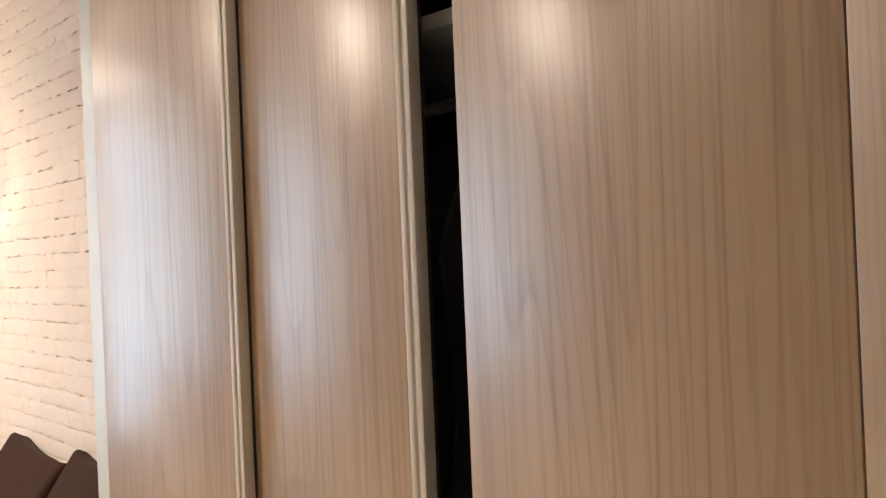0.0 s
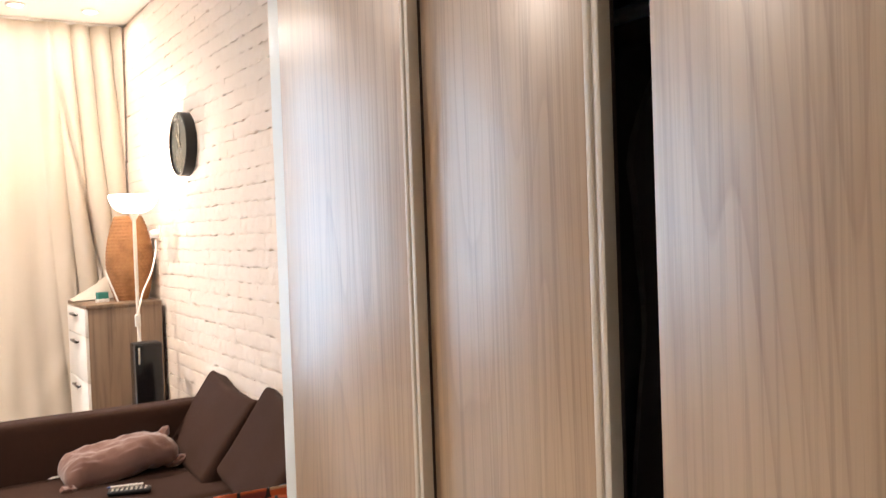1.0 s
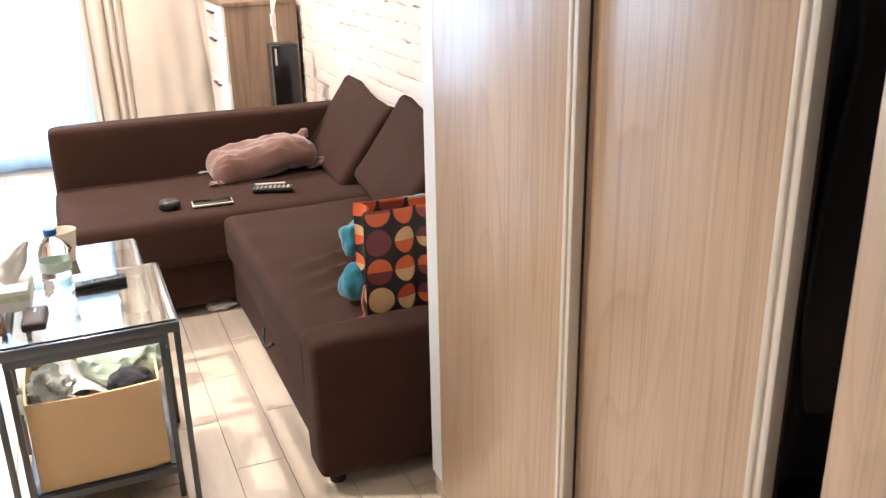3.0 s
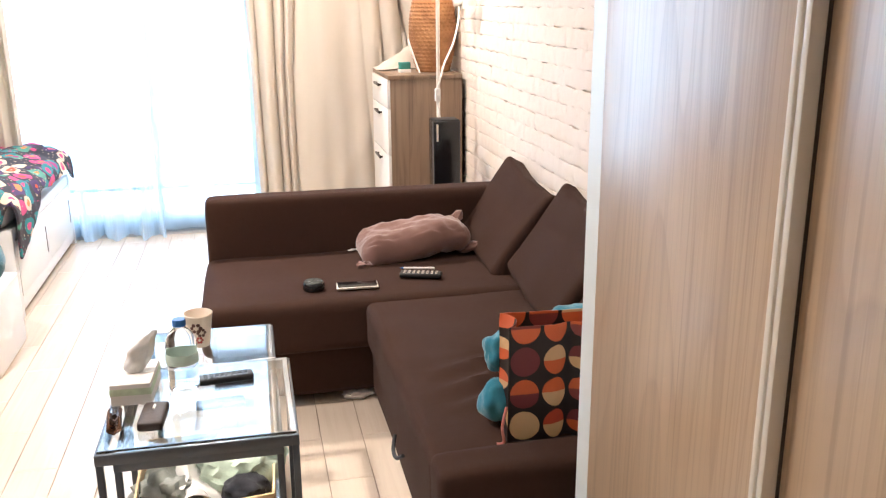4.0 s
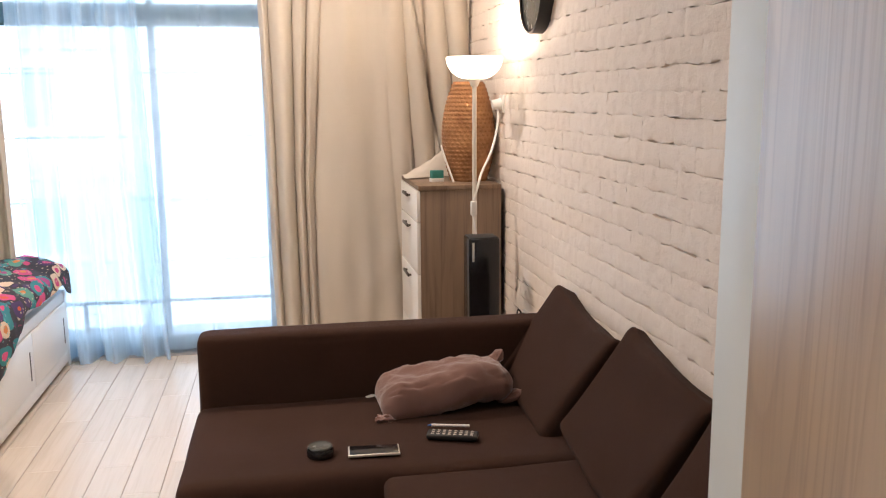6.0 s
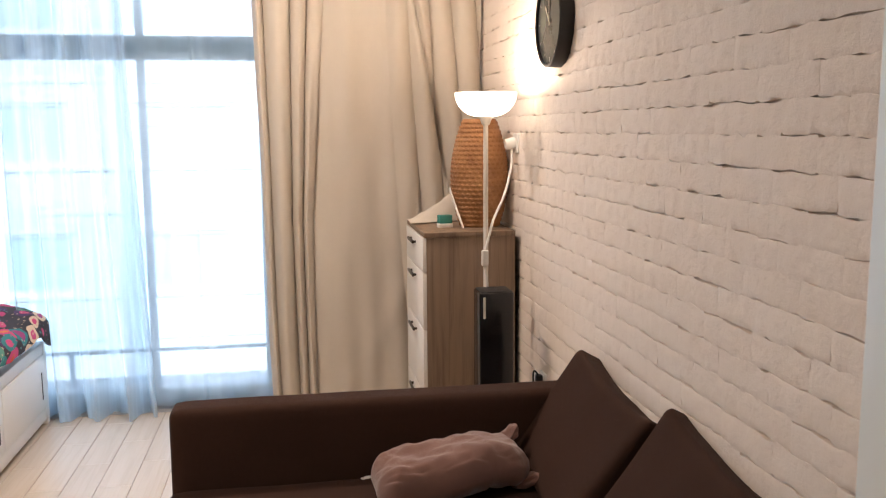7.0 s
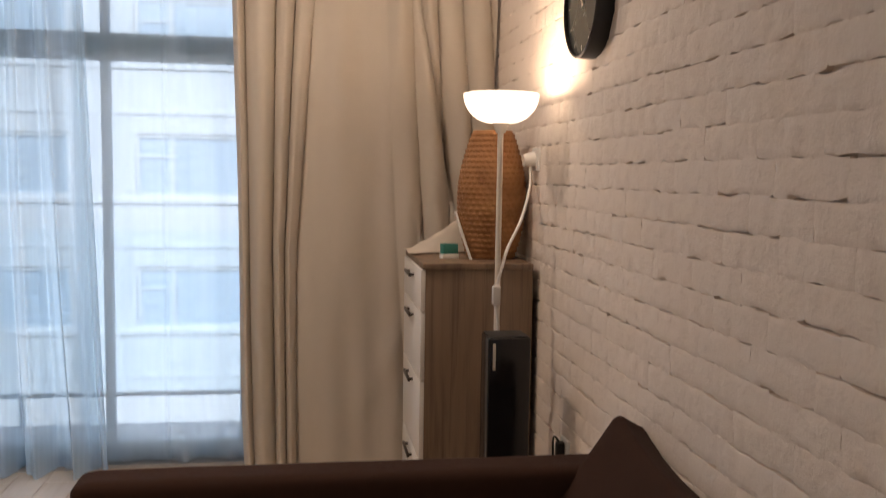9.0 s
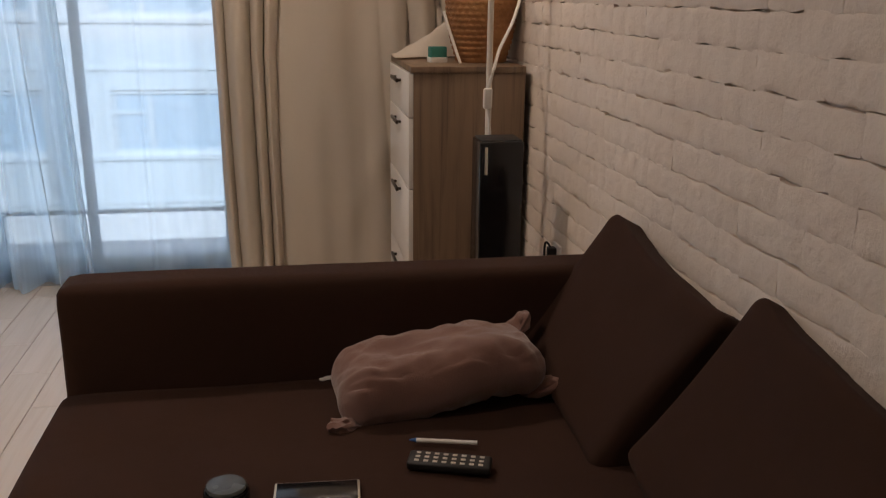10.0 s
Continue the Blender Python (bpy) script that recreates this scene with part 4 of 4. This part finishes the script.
solid("dark_pouch", crumple(0.055, (1.1, 1.0, 0.6), 0.25, 1.6, 6.0), "navy", pose(-1.315, 3.415, 0.34), "small black pouch in the basket", "pouch")
solid("knit_cloth", crumple(0.085, (1.0, 1.4, 0.7), 0.4, 2.2, 9.0), "grey_cloth", pose(-1.515, 3.46, 0.315), "folded grey-green striped knit in the basket", "cloth")
for k in range(4):
    solid("paper_sheet", sheet(lambda u, v, s=k: (-0.05 + 0.1 * u + 0.01 * math.sin(5 * v + s), -0.1 + 0.2 * v, 0.18 + 0.07 * math.sin(2 * u + s)), 8, 8, 0.0012), "paper", pose(-1.43 + 0.02 * k, 3.50 + 0.01 * k, 0.118, 4 * k, -20 + 8 * k, 10 * k), "loose white papers standing in the basket", "paper", "papers in the basket")

# things on the tables
B = thing("water_bottle", pose(-1.457, 3.575, TOP1 + 0.005), "clear plastic water bottle with a blue cap, half full", "bottle")
prof = [(0, 0.006), (0.03, 0.0), (0.038, 0.006)]
for k in range(8):
    z = 0.012 + k * 0.013
    prof += [(0.0405, z), (0.0385, z + 0.0065)]
prof += [(0.0405, 0.122), (0.039, 0.138), (0.03, 0.156), (0.017, 0.17), (0.0135, 0.176), (0.0135, 0.186), (0, 0.186)]
part("body", lathe(prof, 36), "pet", B).visible_shadow = False
part("label", lathe([(0.041, 0.078), (0.0418, 0.078), (0.0418, 0.106), (0.041, 0.106), (0.041, 0.078)], 36), "label", B, "pale green printed label")
part("cap", lathe([(0, 0.195), (0.016, 0.195), (0.0172, 0.191), (0.0172, 0.178), (0.0145, 0.176), (0, 0.176)], 28), "cap", B, "blue screw cap")

C = thing("paper_cup", pose(-1.438, 3.985, TOP2 + 0.005), "cream paper cup with a brown flower print", "cup")
part("wall", lathe([(0.0, 0.004), (0.027, 0.004), (0.0275, 0.0), (0.029, 0.0), (0.042, 0.1), (0.044, 0.102), (0.042, 0.105), (0.0405, 0.102), (0.0285, 0.008), (0, 0.008)], 36), "cup", C)


def cup_print(ang, z, r, mt):
    bm = bmesh.new()
    for k in range(6):
        a = ang + 0.3 * r / 0.01 * math.cos(k * math.tau / 6) * 0.9
        h = z + r * 0.9 * math.sin(k * math.tau / 6)
        rad = 0.029 + 0.013 * h / 0.1 + 0.0006
        bmesh.ops.create_uvsphere(bm, u_segments=8, v_segments=5, radius=r * 0.45, matrix=Matrix.Translation((rad * math.cos(a), rad * math.sin(a), h)) @ Matrix.Rotation(a, 4, "Z") @ Matrix.Diagonal((0.12, 1, 1, 1)))
    part("printed_flower", bm, mt, C, "brown flower print")


cup_print(-1.75, 0.066, 0.013, "print")
cup_print(-1.35, 0.05, 0.011, "print")
cup_print(-1.55, 0.026, 0.009, "red")
cup_print(0.4, 0.06, 0.013, "print")
cup_print(2.6, 0.06, 0.013, "print")

TB = thing("tissue_box", pose(-1.578, 3.58, TOP1 + 0.005, 0, 0, -3), "white tissue box with pale green print and a tissue sticking out", "tissue box")
part("box", boxed(-0.05, 0.05, -0.08, 0.08, 0, 0.058, 0.003), "paper", TB)
part("printed_band", boxed(-0.0512, 0.0512, -0.0812, 0.0812, 0.028, 0.046, 0.001), "box_green", TB, "pale green band")


def puff(u, v):
    a = u * math.tau
    r = (0.012 + 0.026 * math.sin(math.pi * min(1.0, 0.08 + 0.92 * v)) ** 0.8 * (1 + 0.35 * math.sin(3 * a + 1 + 2 * v))) * (1 - 0.35 * v)
    r *= 1 + 0.3 * noise.noise((math.cos(a) * 1.5, math.sin(a) * 1.5, v * 4))
    return (0.055 * v * v + r * math.cos(a), 0.015 * v + r * math.sin(a) * 0.55, 0.058 + 0.105 * v)


part("tissue", sheet(puff, 36, 18, 0.0012), "tissue", TB, "crumpled white tissue")
W = thing("wallet", pose(-1.52, 3.40, TOP1 + 0.005, 0, 0, -4), "dark brown leather case with a metal clasp", "wallet")
part("case", soft_block(-0.03, 0.03, -0.06, 0.06, 0, 0.024, 0.008, 8, 0.003, 0.0008, 20), "wallet", W)
part("clasp", boxed(-0.003, 0.003, 0.01, 0.035, 0.026, 0.029, 0.001), "pale", W, "pale metal clasp")
G = thing("hair_clip", pose(-1.607, 3.395, TOP1 + 0.005, 0, 0, 6), "tortoiseshell hair claw clip", "hair clip")
for s in (-1, 1):
    part("jaw", sheet(lambda u, v, s=s: (s * 0.016 * math.sin(v * 2.4), -0.055 + 0.11 * u, 0.004 + 0.032 * v * (1 - 0.5 * (2 * u - 1) ** 2)), 12, 8, 0.003), "tortoise", G)
part("spring", cyl(bmesh.new(), (0, -0.012, 0.03), (0, 0.012, 0.03), 0.006, n=12), "handle", G)
remote("remote_control", pose(-1.352, 3.60, TOP1 + 0.005, 0, 0, 6), 0.145, 0.042, "slim black remote control on the glass table")

remote("remote_control", pose(-1.367, 3.52, TOP2 + 0.005, 0, 0, 4), 0.125, 0.035, "slim black remote control lying under the taller glass top")
solid("white_card", boxed(-0.045, 0.045, -0.02, 0.02, 0, 0.004, 0.001), "paper", pose(-1.26, 3.80, TOP2 + 0.005, 0, 0, 5), "small white card on the lower glass table", "card")

# ---- dresser ----
DX0, DX1, DY0, DY1, DH = -0.455, -0.03, 6.352, 6.965, 1.125
DR = thing("chest_of_drawers", pose(0, 0, 0), "taupe oak chest with white drawer fronts against the brick wall", "dresser")
part("side_panel", boxed(DX0 + 0.004, DX1, DY0, DY0 + 0.02, 0.0, DH - 0.024, 0.0015), "dresser", DR)
part("side_panel", boxed(DX0 + 0.004, DX1, DY1 - 0.02, DY1, 0.0, DH - 0.024, 0.0015), "dresser", DR)
part("top", boxed(DX0 - 0.008, DX1, DY0 - 0.006, DY1 + 0.006, DH - 0.024, DH, 0.002), "dresser", DR)
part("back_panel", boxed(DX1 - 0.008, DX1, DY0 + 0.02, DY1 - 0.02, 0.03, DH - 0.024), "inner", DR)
part("plinth", boxed(DX0 + 0.03, DX0 + 0.045, DY0 + 0.02, DY1 - 0.02, 0, 0.06), "dresser", DR)
for z0, z1 in ((0.065, 0.345), (0.35, 0.665), (0.67, 0.935), (0.94, 1.098)):
    d = part("drawer", boxed(DX0 - 0.014, DX0 + 0.004, DY0 + 0.003, DY1 - 0.003, z0, z1, 0.0015), "drawer", DR, "white lacquered front")
    hb = boxed(DX0 - 0.036, DX0 - 0.026, 6.57, 6.76, z1 - 0.05, z1 - 0.036, 0.002)
    box(hb, DX0 - 0.028, DX0 - 0.014, 6.585, 6.595, z1 - 0.048, z1 - 0.038)
    box(hb, DX0 - 0.028, DX0 - 0.014, 6.735, 6.745, z1 - 0.048, z1 - 0.038)
    part("handle", hb, "handle", d, "dark bronze bar handle")

# woven vase on the dresser
VS = thing("woven_vase", pose(-0.15, 6.60, DH), "tall brown woven reed vase standing on the dresser", "vase")


def vase_r(z):
    return 0.075 + 0.065 * math.sin(math.pi * min(1.0, (z + 0.05) / 0.58)) ** 0.9


prof = [(0, 0.0)] + [(vase_r(0.52 * k / 26), 0.52 * k / 26) for k in range(27)] + [(vase_r(0.52) - 0.012, 0.52), (vase_r(0.4) - 0.014, 0.4), (0, 0.38)]
part("wall", lathe(prof, 40), "reed", VS)
rows, per = 24, 30
wv = bmesh.new()
for i in range(rows):
    z = 0.012 + i * 0.51 / rows
    r = vase_r(z) + 0.001
    for k in range(per):
        a = (k + 0.5 * (i % 2)) * math.tau / per
        bmesh.ops.create_icosphere(wv, subdivisions=1, radius=1.0, matrix=Matrix.Translation((r * math.cos(a), r * math.sin(a), z)) @ Matrix.Rotation(a, 4, "Z") @ Matrix.Diagonal((0.003, 0.015, 0.0092, 1)))
tagged(part("weave", wv, "reed", VS, "plaited strands"), kind="stuff")

GB = thing("small_box", pose(-0.33, 6.56, DH, 0, 0, 12), "small teal and white carton on the dresser", "box")
part("carton", boxed(-0.032, 0.032, -0.02, 0.02, 0, 0.06, 0.002), "green", GB)
part("sleeve", boxed(-0.034, 0.034, -0.022, 0.022, 0.0, 0.02, 0.001), "white_plastic", GB, "white band")
solid("incense_stick", tube([(-0.25, 6.50, DH), (-0.278, 6.53, DH + 0.09), (-0.305, 6.57, DH + 0.19)], 0.0055, 8), "white_plastic", Matrix(), "thin pale stick leaning against the drape", "stick")


# ---- uplighter lamp ----
LP = thing("floor_lamp", pose(LAMP[0], LAMP[1], 0), "slim white floor uplighter with a glowing frosted bowl", "floor lamp")
part("base", lathe([(0, 0), (0.125, 0), (0.13, 0.006), (0.126, 0.018), (0.03, 0.028), (0.016, 0.04), (0, 0.04)], 40), "white_metal", LP)
part("pole", cyl(bmesh.new(), (0, 0, 0.03), (0, 0, 1.625), 0.0105, n=18), "white_metal", LP)
part("collar", lathe([(0, 1.615), (0.016, 1.615), (0.026, 1.64), (0.034, 1.654), (0, 1.654)], 28), "white_metal", LP)
bowl = [(0.03, 1.650)]
for k in range(1, 13):
    a = k / 12 * math.pi / 2
    bowl.append((0.032 + 0.103 * math.sin(a), 1.752 - 0.102 * math.cos(a)))
bowl += [(0.132, 1.754)]
for k in range(11, 0, -1):
    a = k / 12 * math.pi / 2
    bowl.append((0.030 + 0.099 * math.sin(a), 1.754 - 0.098 * math.cos(a)))
bowl.append((0.03, 1.657))
part("shade", lathe(bowl, 44), "bowl", LP, "glowing frosted glass bowl")
CB = thing("lamp_cable", pose(0, 0, 0), "white lamp cable with inline switch running to a wall plug", "cable")
part("cord", tube([(-0.03, 6.435, 1.50), (-0.04, 6.40, 1.42), (-0.10, 6.28, 1.30), (-0.17, 6.19, 1.20), (-0.205, 6.13, 1.13), (-0.222, 6.13, 1.06), (-0.225, 6.128, 1.0), (-0.215, 6.13, 0.94), (-0.2, 6.14, 0.7)], 0.006, 10), "white_plastic", CB)
part("switch", boxed(-0.241, -0.211, 6.105, 6.128, 1.0, 1.07, 0.006, 3), "white_plastic", CB, "white inline switch")
PL = thing("wall_socket", pose(0, 6.435, 1.53), "white wall socket with a round white plug", "socket")
part("plate", boxed(-0.014, 0.004, -0.045, 0.045, -0.045, 0.045, 0.004), "white_plastic", PL)
part("plug", cyl(bmesh.new(), (-0.014, 0, 0.0), (-0.06, 0, -0.006), 0.03, 0.024, 20), "white_plastic", PL)

ST = thing("round_stool", pose(-0.235, 5.93, 0), "white round stool half hidden behind the sofa", "stool")
part("seat", lathe([(0, 0.425), (0.13, 0.425), (0.142, 0.432), (0.142, 0.446), (0.132, 0.455), (0, 0.455)], 36), "white_plastic", ST)
for k in range(3):
    a = k * math.tau / 3 + 0.5
    part("leg", cyl(bmesh.new(), (0.11 * math.cos(a), 0.11 * math.sin(a), 0), (0.08 * math.cos(a), 0.08 * math.sin(a), 0.426), 0.012, n=14), "white_plastic", ST)
TW = thing("black_tower", pose(-0.226, 5.945, 0.455), "tall black gloss appliance standing on the stool", "appliance")
part("body", boxed(-0.073, 0.073, -0.065, 0.065, 0, 0.468, 0.008, 3), "black", TW)
part("top_plate", boxed(-0.066, 0.066, -0.058, 0.058, 0.468, 0.472, 0.001), "matt", TW)
part("latch", boxed(-0.058, -0.048, -0.0675, -0.064, 0.36, 0.45, 0.001), "pale", TW, "pale latch strip")
SK = thing("wall_outlet", pose(0, 5.94, 0.515), "low wall outlet with a black plug and lead", "socket")
part("plate", boxed(-0.012, 0.004, -0.04, 0.04, -0.04, 0.04, 0.003), "white_plastic", SK)
part("plug", boxed(-0.04, -0.012, -0.016, 0.016, -0.03, 0.03, 0.005), "matt", SK)
part("lead", tube([(-0.03, 0, 0.03), (-0.05, 0, 0.045), (-0.05, -0.0, -0.05), (-0.04, 0.03, -0.2), (-0.05, 0.1, -0.5)], 0.004, 8), "matt", SK)

# ---- wall clock ----
CK = thing("wall_clock", pose(0, 5.75, 2.008, 0, -90, 0), "round charcoal wall clock with a deep black rim", "clock")
part("rim", lathe([(0.172, -0.006), (0.174, 0.0), (0.174, 0.056), (0.170, 0.06), (0.165, 0.06), (0.163, 0.053), (0.163, -0.006), (0.172, -0.006)], 64), "matt", CK)
part("dial", lathe([(0, 0.048), (0.164, 0.048), (0.164, 0.0), (0, 0.0)], 64), "face", CK, "charcoal dial")
for name, ang, ln, w in (("hour_hand", 40, 0.08, 0.008), ("minute_hand", 2, 0.115, 0.005)):
    bm = boxed(-w / 2, w / 2, -0.015, ln, 0.05, 0.052)
    bmesh.ops.rotate(bm, cent=(0, 0, 0), matrix=Matrix.Rotation(radians(ang - 90), 3, "Z"), verts=bm.verts[:])
    part(name, bm, "pale", CK, "pale metal hand")
for k in range(12):
    a = k * math.tau / 12
    bm = boxed(-0.0018, 0.0018, 0.135, 0.152, 0.0482, 0.049)
    bmesh.ops.rotate(bm, cent=(0, 0, 0), matrix=Matrix.Rotation(a, 3, "Z"), verts=bm.verts[:])
    part("hour_mark", bm, "pale", CK)

# ---- bed by the window ----
BD = thing("daybed", pose(-2.43, 5.88, 0), "white storage daybed with two drawers, in front of the drapes", "bed")
part("side_panel", boxed(-0.03, 0.0, 0.06, 1.46, 0.03, 0.10, 0.003), "bed", BD)
part("end_post", boxed(-0.06, 0.004, 0.0, 0.045, 0.0, 0.46, 0.004), "bed", BD)
part("end_post", boxed(-0.06, 0.004, 1.455, 1.5, 0.0, 0.46, 0.004), "bed", BD)
part("end_board", boxed(-1.3, -0.06, 0.008, 0.032, 0.12, 0.44, 0.003), "bed", BD)
part("top_rail", boxed(-0.03, 0.0, 0.045, 1.455, 0.40, 0.46, 0.003), "bed", BD)
part("carcass", boxed(-1.3, -0.03, 0.05, 1.46, 0.03, 0.40), "bed", BD)
for y0, y1 in ((0.05, 0.75), (0.755, 1.45)):
    d = part("drawer", boxed(-0.012, 0.006, y0, y1, 0.105, 0.395, 0.002), "bed", BD)
    part("finger_pull", boxed(0.0045, 0.0075, (y0 + y1) / 2 + 0.28, (y0 + y1) / 2 + 0.295, 0.16, 0.31, 0.001), "handle", d, "dark finger slot")
solid("mattress", soft_block(-1.29, -0.02, 0.04, 1.46, 0.0, 0.13, 0.04, 10, 0.006), "sheet", pose(-2.43, 5.88, 0.46), "white mattress with sheet on the daybed", "mattress")


def quilt(u, v):
    # drawn over the top, hanging lower at the near corner
    s = u * 1.62 - 0.28
    t = v * 1.48 - 0.02
    hang = 0.07 + 0.21 * max(0.0, 1 - t / 0.6) ** 1.0 + 0.10 * max(0.0, (t - 1.28) / 0.2)
    if s < 0:
        over = -s / 0.28 * hang
        x, z = 0.012 + 0.02 * math.sin(min(1.0, over / 0.06) * 1.57), 0.14 - over
    else:
        x, z = 0.012 - s, 0.15 + 0.055 * min(1.0, s / 0.2)
    z += 0.016 * noise.noise((s * 5, t * 5, 1.0)) + 0.009 * noise.noise((s * 13, t * 13, 4.0))
    x += 0.012 * noise.noise((s * 6, t * 8, 9.0))
    y = 0.01 + t + 0.01 * noise.noise((s * 4, t * 4, 6.0))
    if t < 0.12 and s > 0:
        z -= 0.22 * (1 - t / 0.12) ** 2 * min(1.0, s / 0.1)
    return (x, y, z)


solid("quilt", sheet(quilt, 60, 56, 0.012), "quilt", pose(-2.43, 5.88, 0.46), "dark paisley quilt in pink, teal and orange spread over the daybed", "quilt", smooth=80)
BN = thing("storage_bench", pose(-2.345, 5.1, 0), "low white box bench with a wood-coloured end by the bed", "bench")
part("body", boxed(-0.5, 0.0, 0.015, 0.48, 0.0, 0.34, 0.012, 3), "bed", BN)
part("end_board", boxed(-0.5, -0.03, 0.0, 0.015, 0.0, 0.345, 0.003), "bench_wood", BN, "beech-coloured end board")
solid("plush_cushion", crumple(0.17, (1.0, 1.1, 0.95), 0.1, 1.6, 2.0), "teal", pose(-2.50, 5.33, 0.465), "round teal plush cushion on the bench", "cushion")

# ---- loose bits on the floor ----
solid("crumpled_paper", crumple(0.05, (1.2, 0.9, 0.4), 0.5, 3.0, 2.0, 3), "paper", pose(-0.885, 4.60, 0.015), "crumpled white paper at the foot of the sofa", "paper")

# ---- brick facing ----
random.seed(5)
WALL = bpy.data.objects["wall_east"]
CH, BL = 0.0752, 0.238


def brick_mesh(k, length):
    bm = bmesh.new()
    nu, VS = 16, (0.0, 0.09, 0.24, 0.5, 0.80, 0.94, 1.0)
    nv = len(VS) - 1
    def f(u, v):
        y, z = (u - 0.5) * (length + 0.0005), (v - 0.5) * (CH - 0.0006)
        edge = (0.0 if 0 < u < 1 and 0 < v < 1 else 1.0)
        calm = min(1.0, 4.5 * min(u, 1 - u))
        x = -0.0022 - 0.0013 * min(1.0, 5 * min(v, 1 - v), 9 * min(u, 1 - u)) + 0.0042 * calm * noise.noise((y * 26 + k * 9, z * 30, k * 3.0))
        if v == 0:
            x += 0.0003 + 0.013 * max(0.0, noise.noise((y * 40 + k * 4, k * 1.7, 6.0)) - 0.10)
        elif v == 1:
            x += 0.0002
        elif edge:
            x += 0.0003 + 0.006 * max(0.0, noise.noise((z * 30, k * 2.9, u * 5)) - 0.25)
        return (x, y + edge * 0.002 * noise.noise((y * 40, z * 40, k)), z + edge * 0.0075 * noise.noise((y * 15 + k * 5, z * 20, 2.0)) + (0.006 * max(0.0, 4 * abs(u - 0.5) - 1.6) if v == 0 else 0.0))
    g = [[bm.verts.new(f(i / nu, v)) for v in VS] for i in range(nu + 1)]
    for i in range(nu):
        for j in range(nv):
            bm.faces.new((g[i][j], g[i][j + 1], g[i + 1][j + 1], g[i + 1][j]))
    rim = [g[i][0] for i in range(nu + 1)] + [g[nu][j] for j in range(1, nv + 1)] + [g[i][nv] for i in range(nu - 1, -1, -1)] + [g[0][j] for j in range(nv - 1, 0, -1)]
    back = [bm.verts.new((0.024, v.co.y, v.co.z)) for v in rim]
    for i in range(len(rim)):
        j = (i + 1) % len(rim)
        bm.faces.new((rim[i], rim[j], back[j], back[i]))
    bmesh.ops.recalc_face_normals(bm, faces=bm.faces[:])
    me = bpy.data.meshes.new("brick")
    bm.to_mesh(me)
    bm.free()
    me.materials.append(M["brick"])
    for p in me.polygons:
        p.use_smooth = True
    me.set_sharp_from_angle(angle=radians(55))
    return me


BRICKS = [brick_mesh(k, BL) for k in range(14)]
rest = bmesh.new()
for row in range(int(CEIL / CH)):
    z = (row + 0.5) * CH + 0.001
    y = -0.6 + (BL / 2 if row % 2 else 0.0) + random.uniform(-0.03, 0.03)
    while y < 7.48:
        m = pose(random.uniform(-0.0003, 0.0003), y, z + random.uniform(-0.002, 0.002), random.uniform(-0.9, 0.9), random.uniform(-0.18, 0.15), random.uniform(-0.1, 0.1))
        me = random.choice(BRICKS)
        near = 3.95 < y < 6.05 and 0.66 < z < 2.78
        if near:
            ob = new("brick", me)
            ob.matrix_world = m
            ob.parent = WALL
        elif y > 2.6:
            start = len(rest.verts)
            rest.from_mesh(me)
            rest.verts.ensure_lookup_table()
            for v in rest.verts[start:]:
                v.co = m @ v.co
        y += BL - 0.0012
tagged(part("brick_rest", rest, "brick", WALL, "", 55), kind="stuff")

# ---- floor tiles, 15 x 60 cm, half-offset ----
FLOOR = bpy.data.objects["floor"]
TW_, TL_ = 0.15, 0.6


def tile_mesh(w, l):
    me = bpy.data.meshes.new("tile")
    bm = boxed(-w / 2 + 0.0011, w / 2 - 0.0011, -l / 2 + 0.0011, l / 2 - 0.0011, -0.008, 0.0, 0.0012, 1)
    bm.to_mesh(me)
    bm.free()
    me.materials.append(M["tile"])
    return me


TILE = tile_mesh(TW_, TL_)
far_tiles = bmesh.new()
for c in range(-33, 7):
    x = -0.915 + (c + 0.5) * TW_
    if not WEST < x < 0.0:
        continue
    first = 3.372 + (0.3 if c % 2 == 0 else 0.0)
    for r in range(-9, 8):
        y = first + (r + 0.5) * TL_
        if not SOUTH - 0.2 < y < 7.6:
            continue
        if y > 2.2:
            ob = new("tile", TILE)
            ob.parent = FLOOR
            ob.location = (x, y, 0)
        else:
            start = len(far_tiles.verts)
            far_tiles.from_mesh(TILE)
            far_tiles.verts.ensure_lookup_table()
            for v in far_tiles.verts[start:]:
                v.co += Vector((x, y, 0))
tagged(part("tile_rest", far_tiles, "tile", FLOOR, "", 30), kind="stuff")
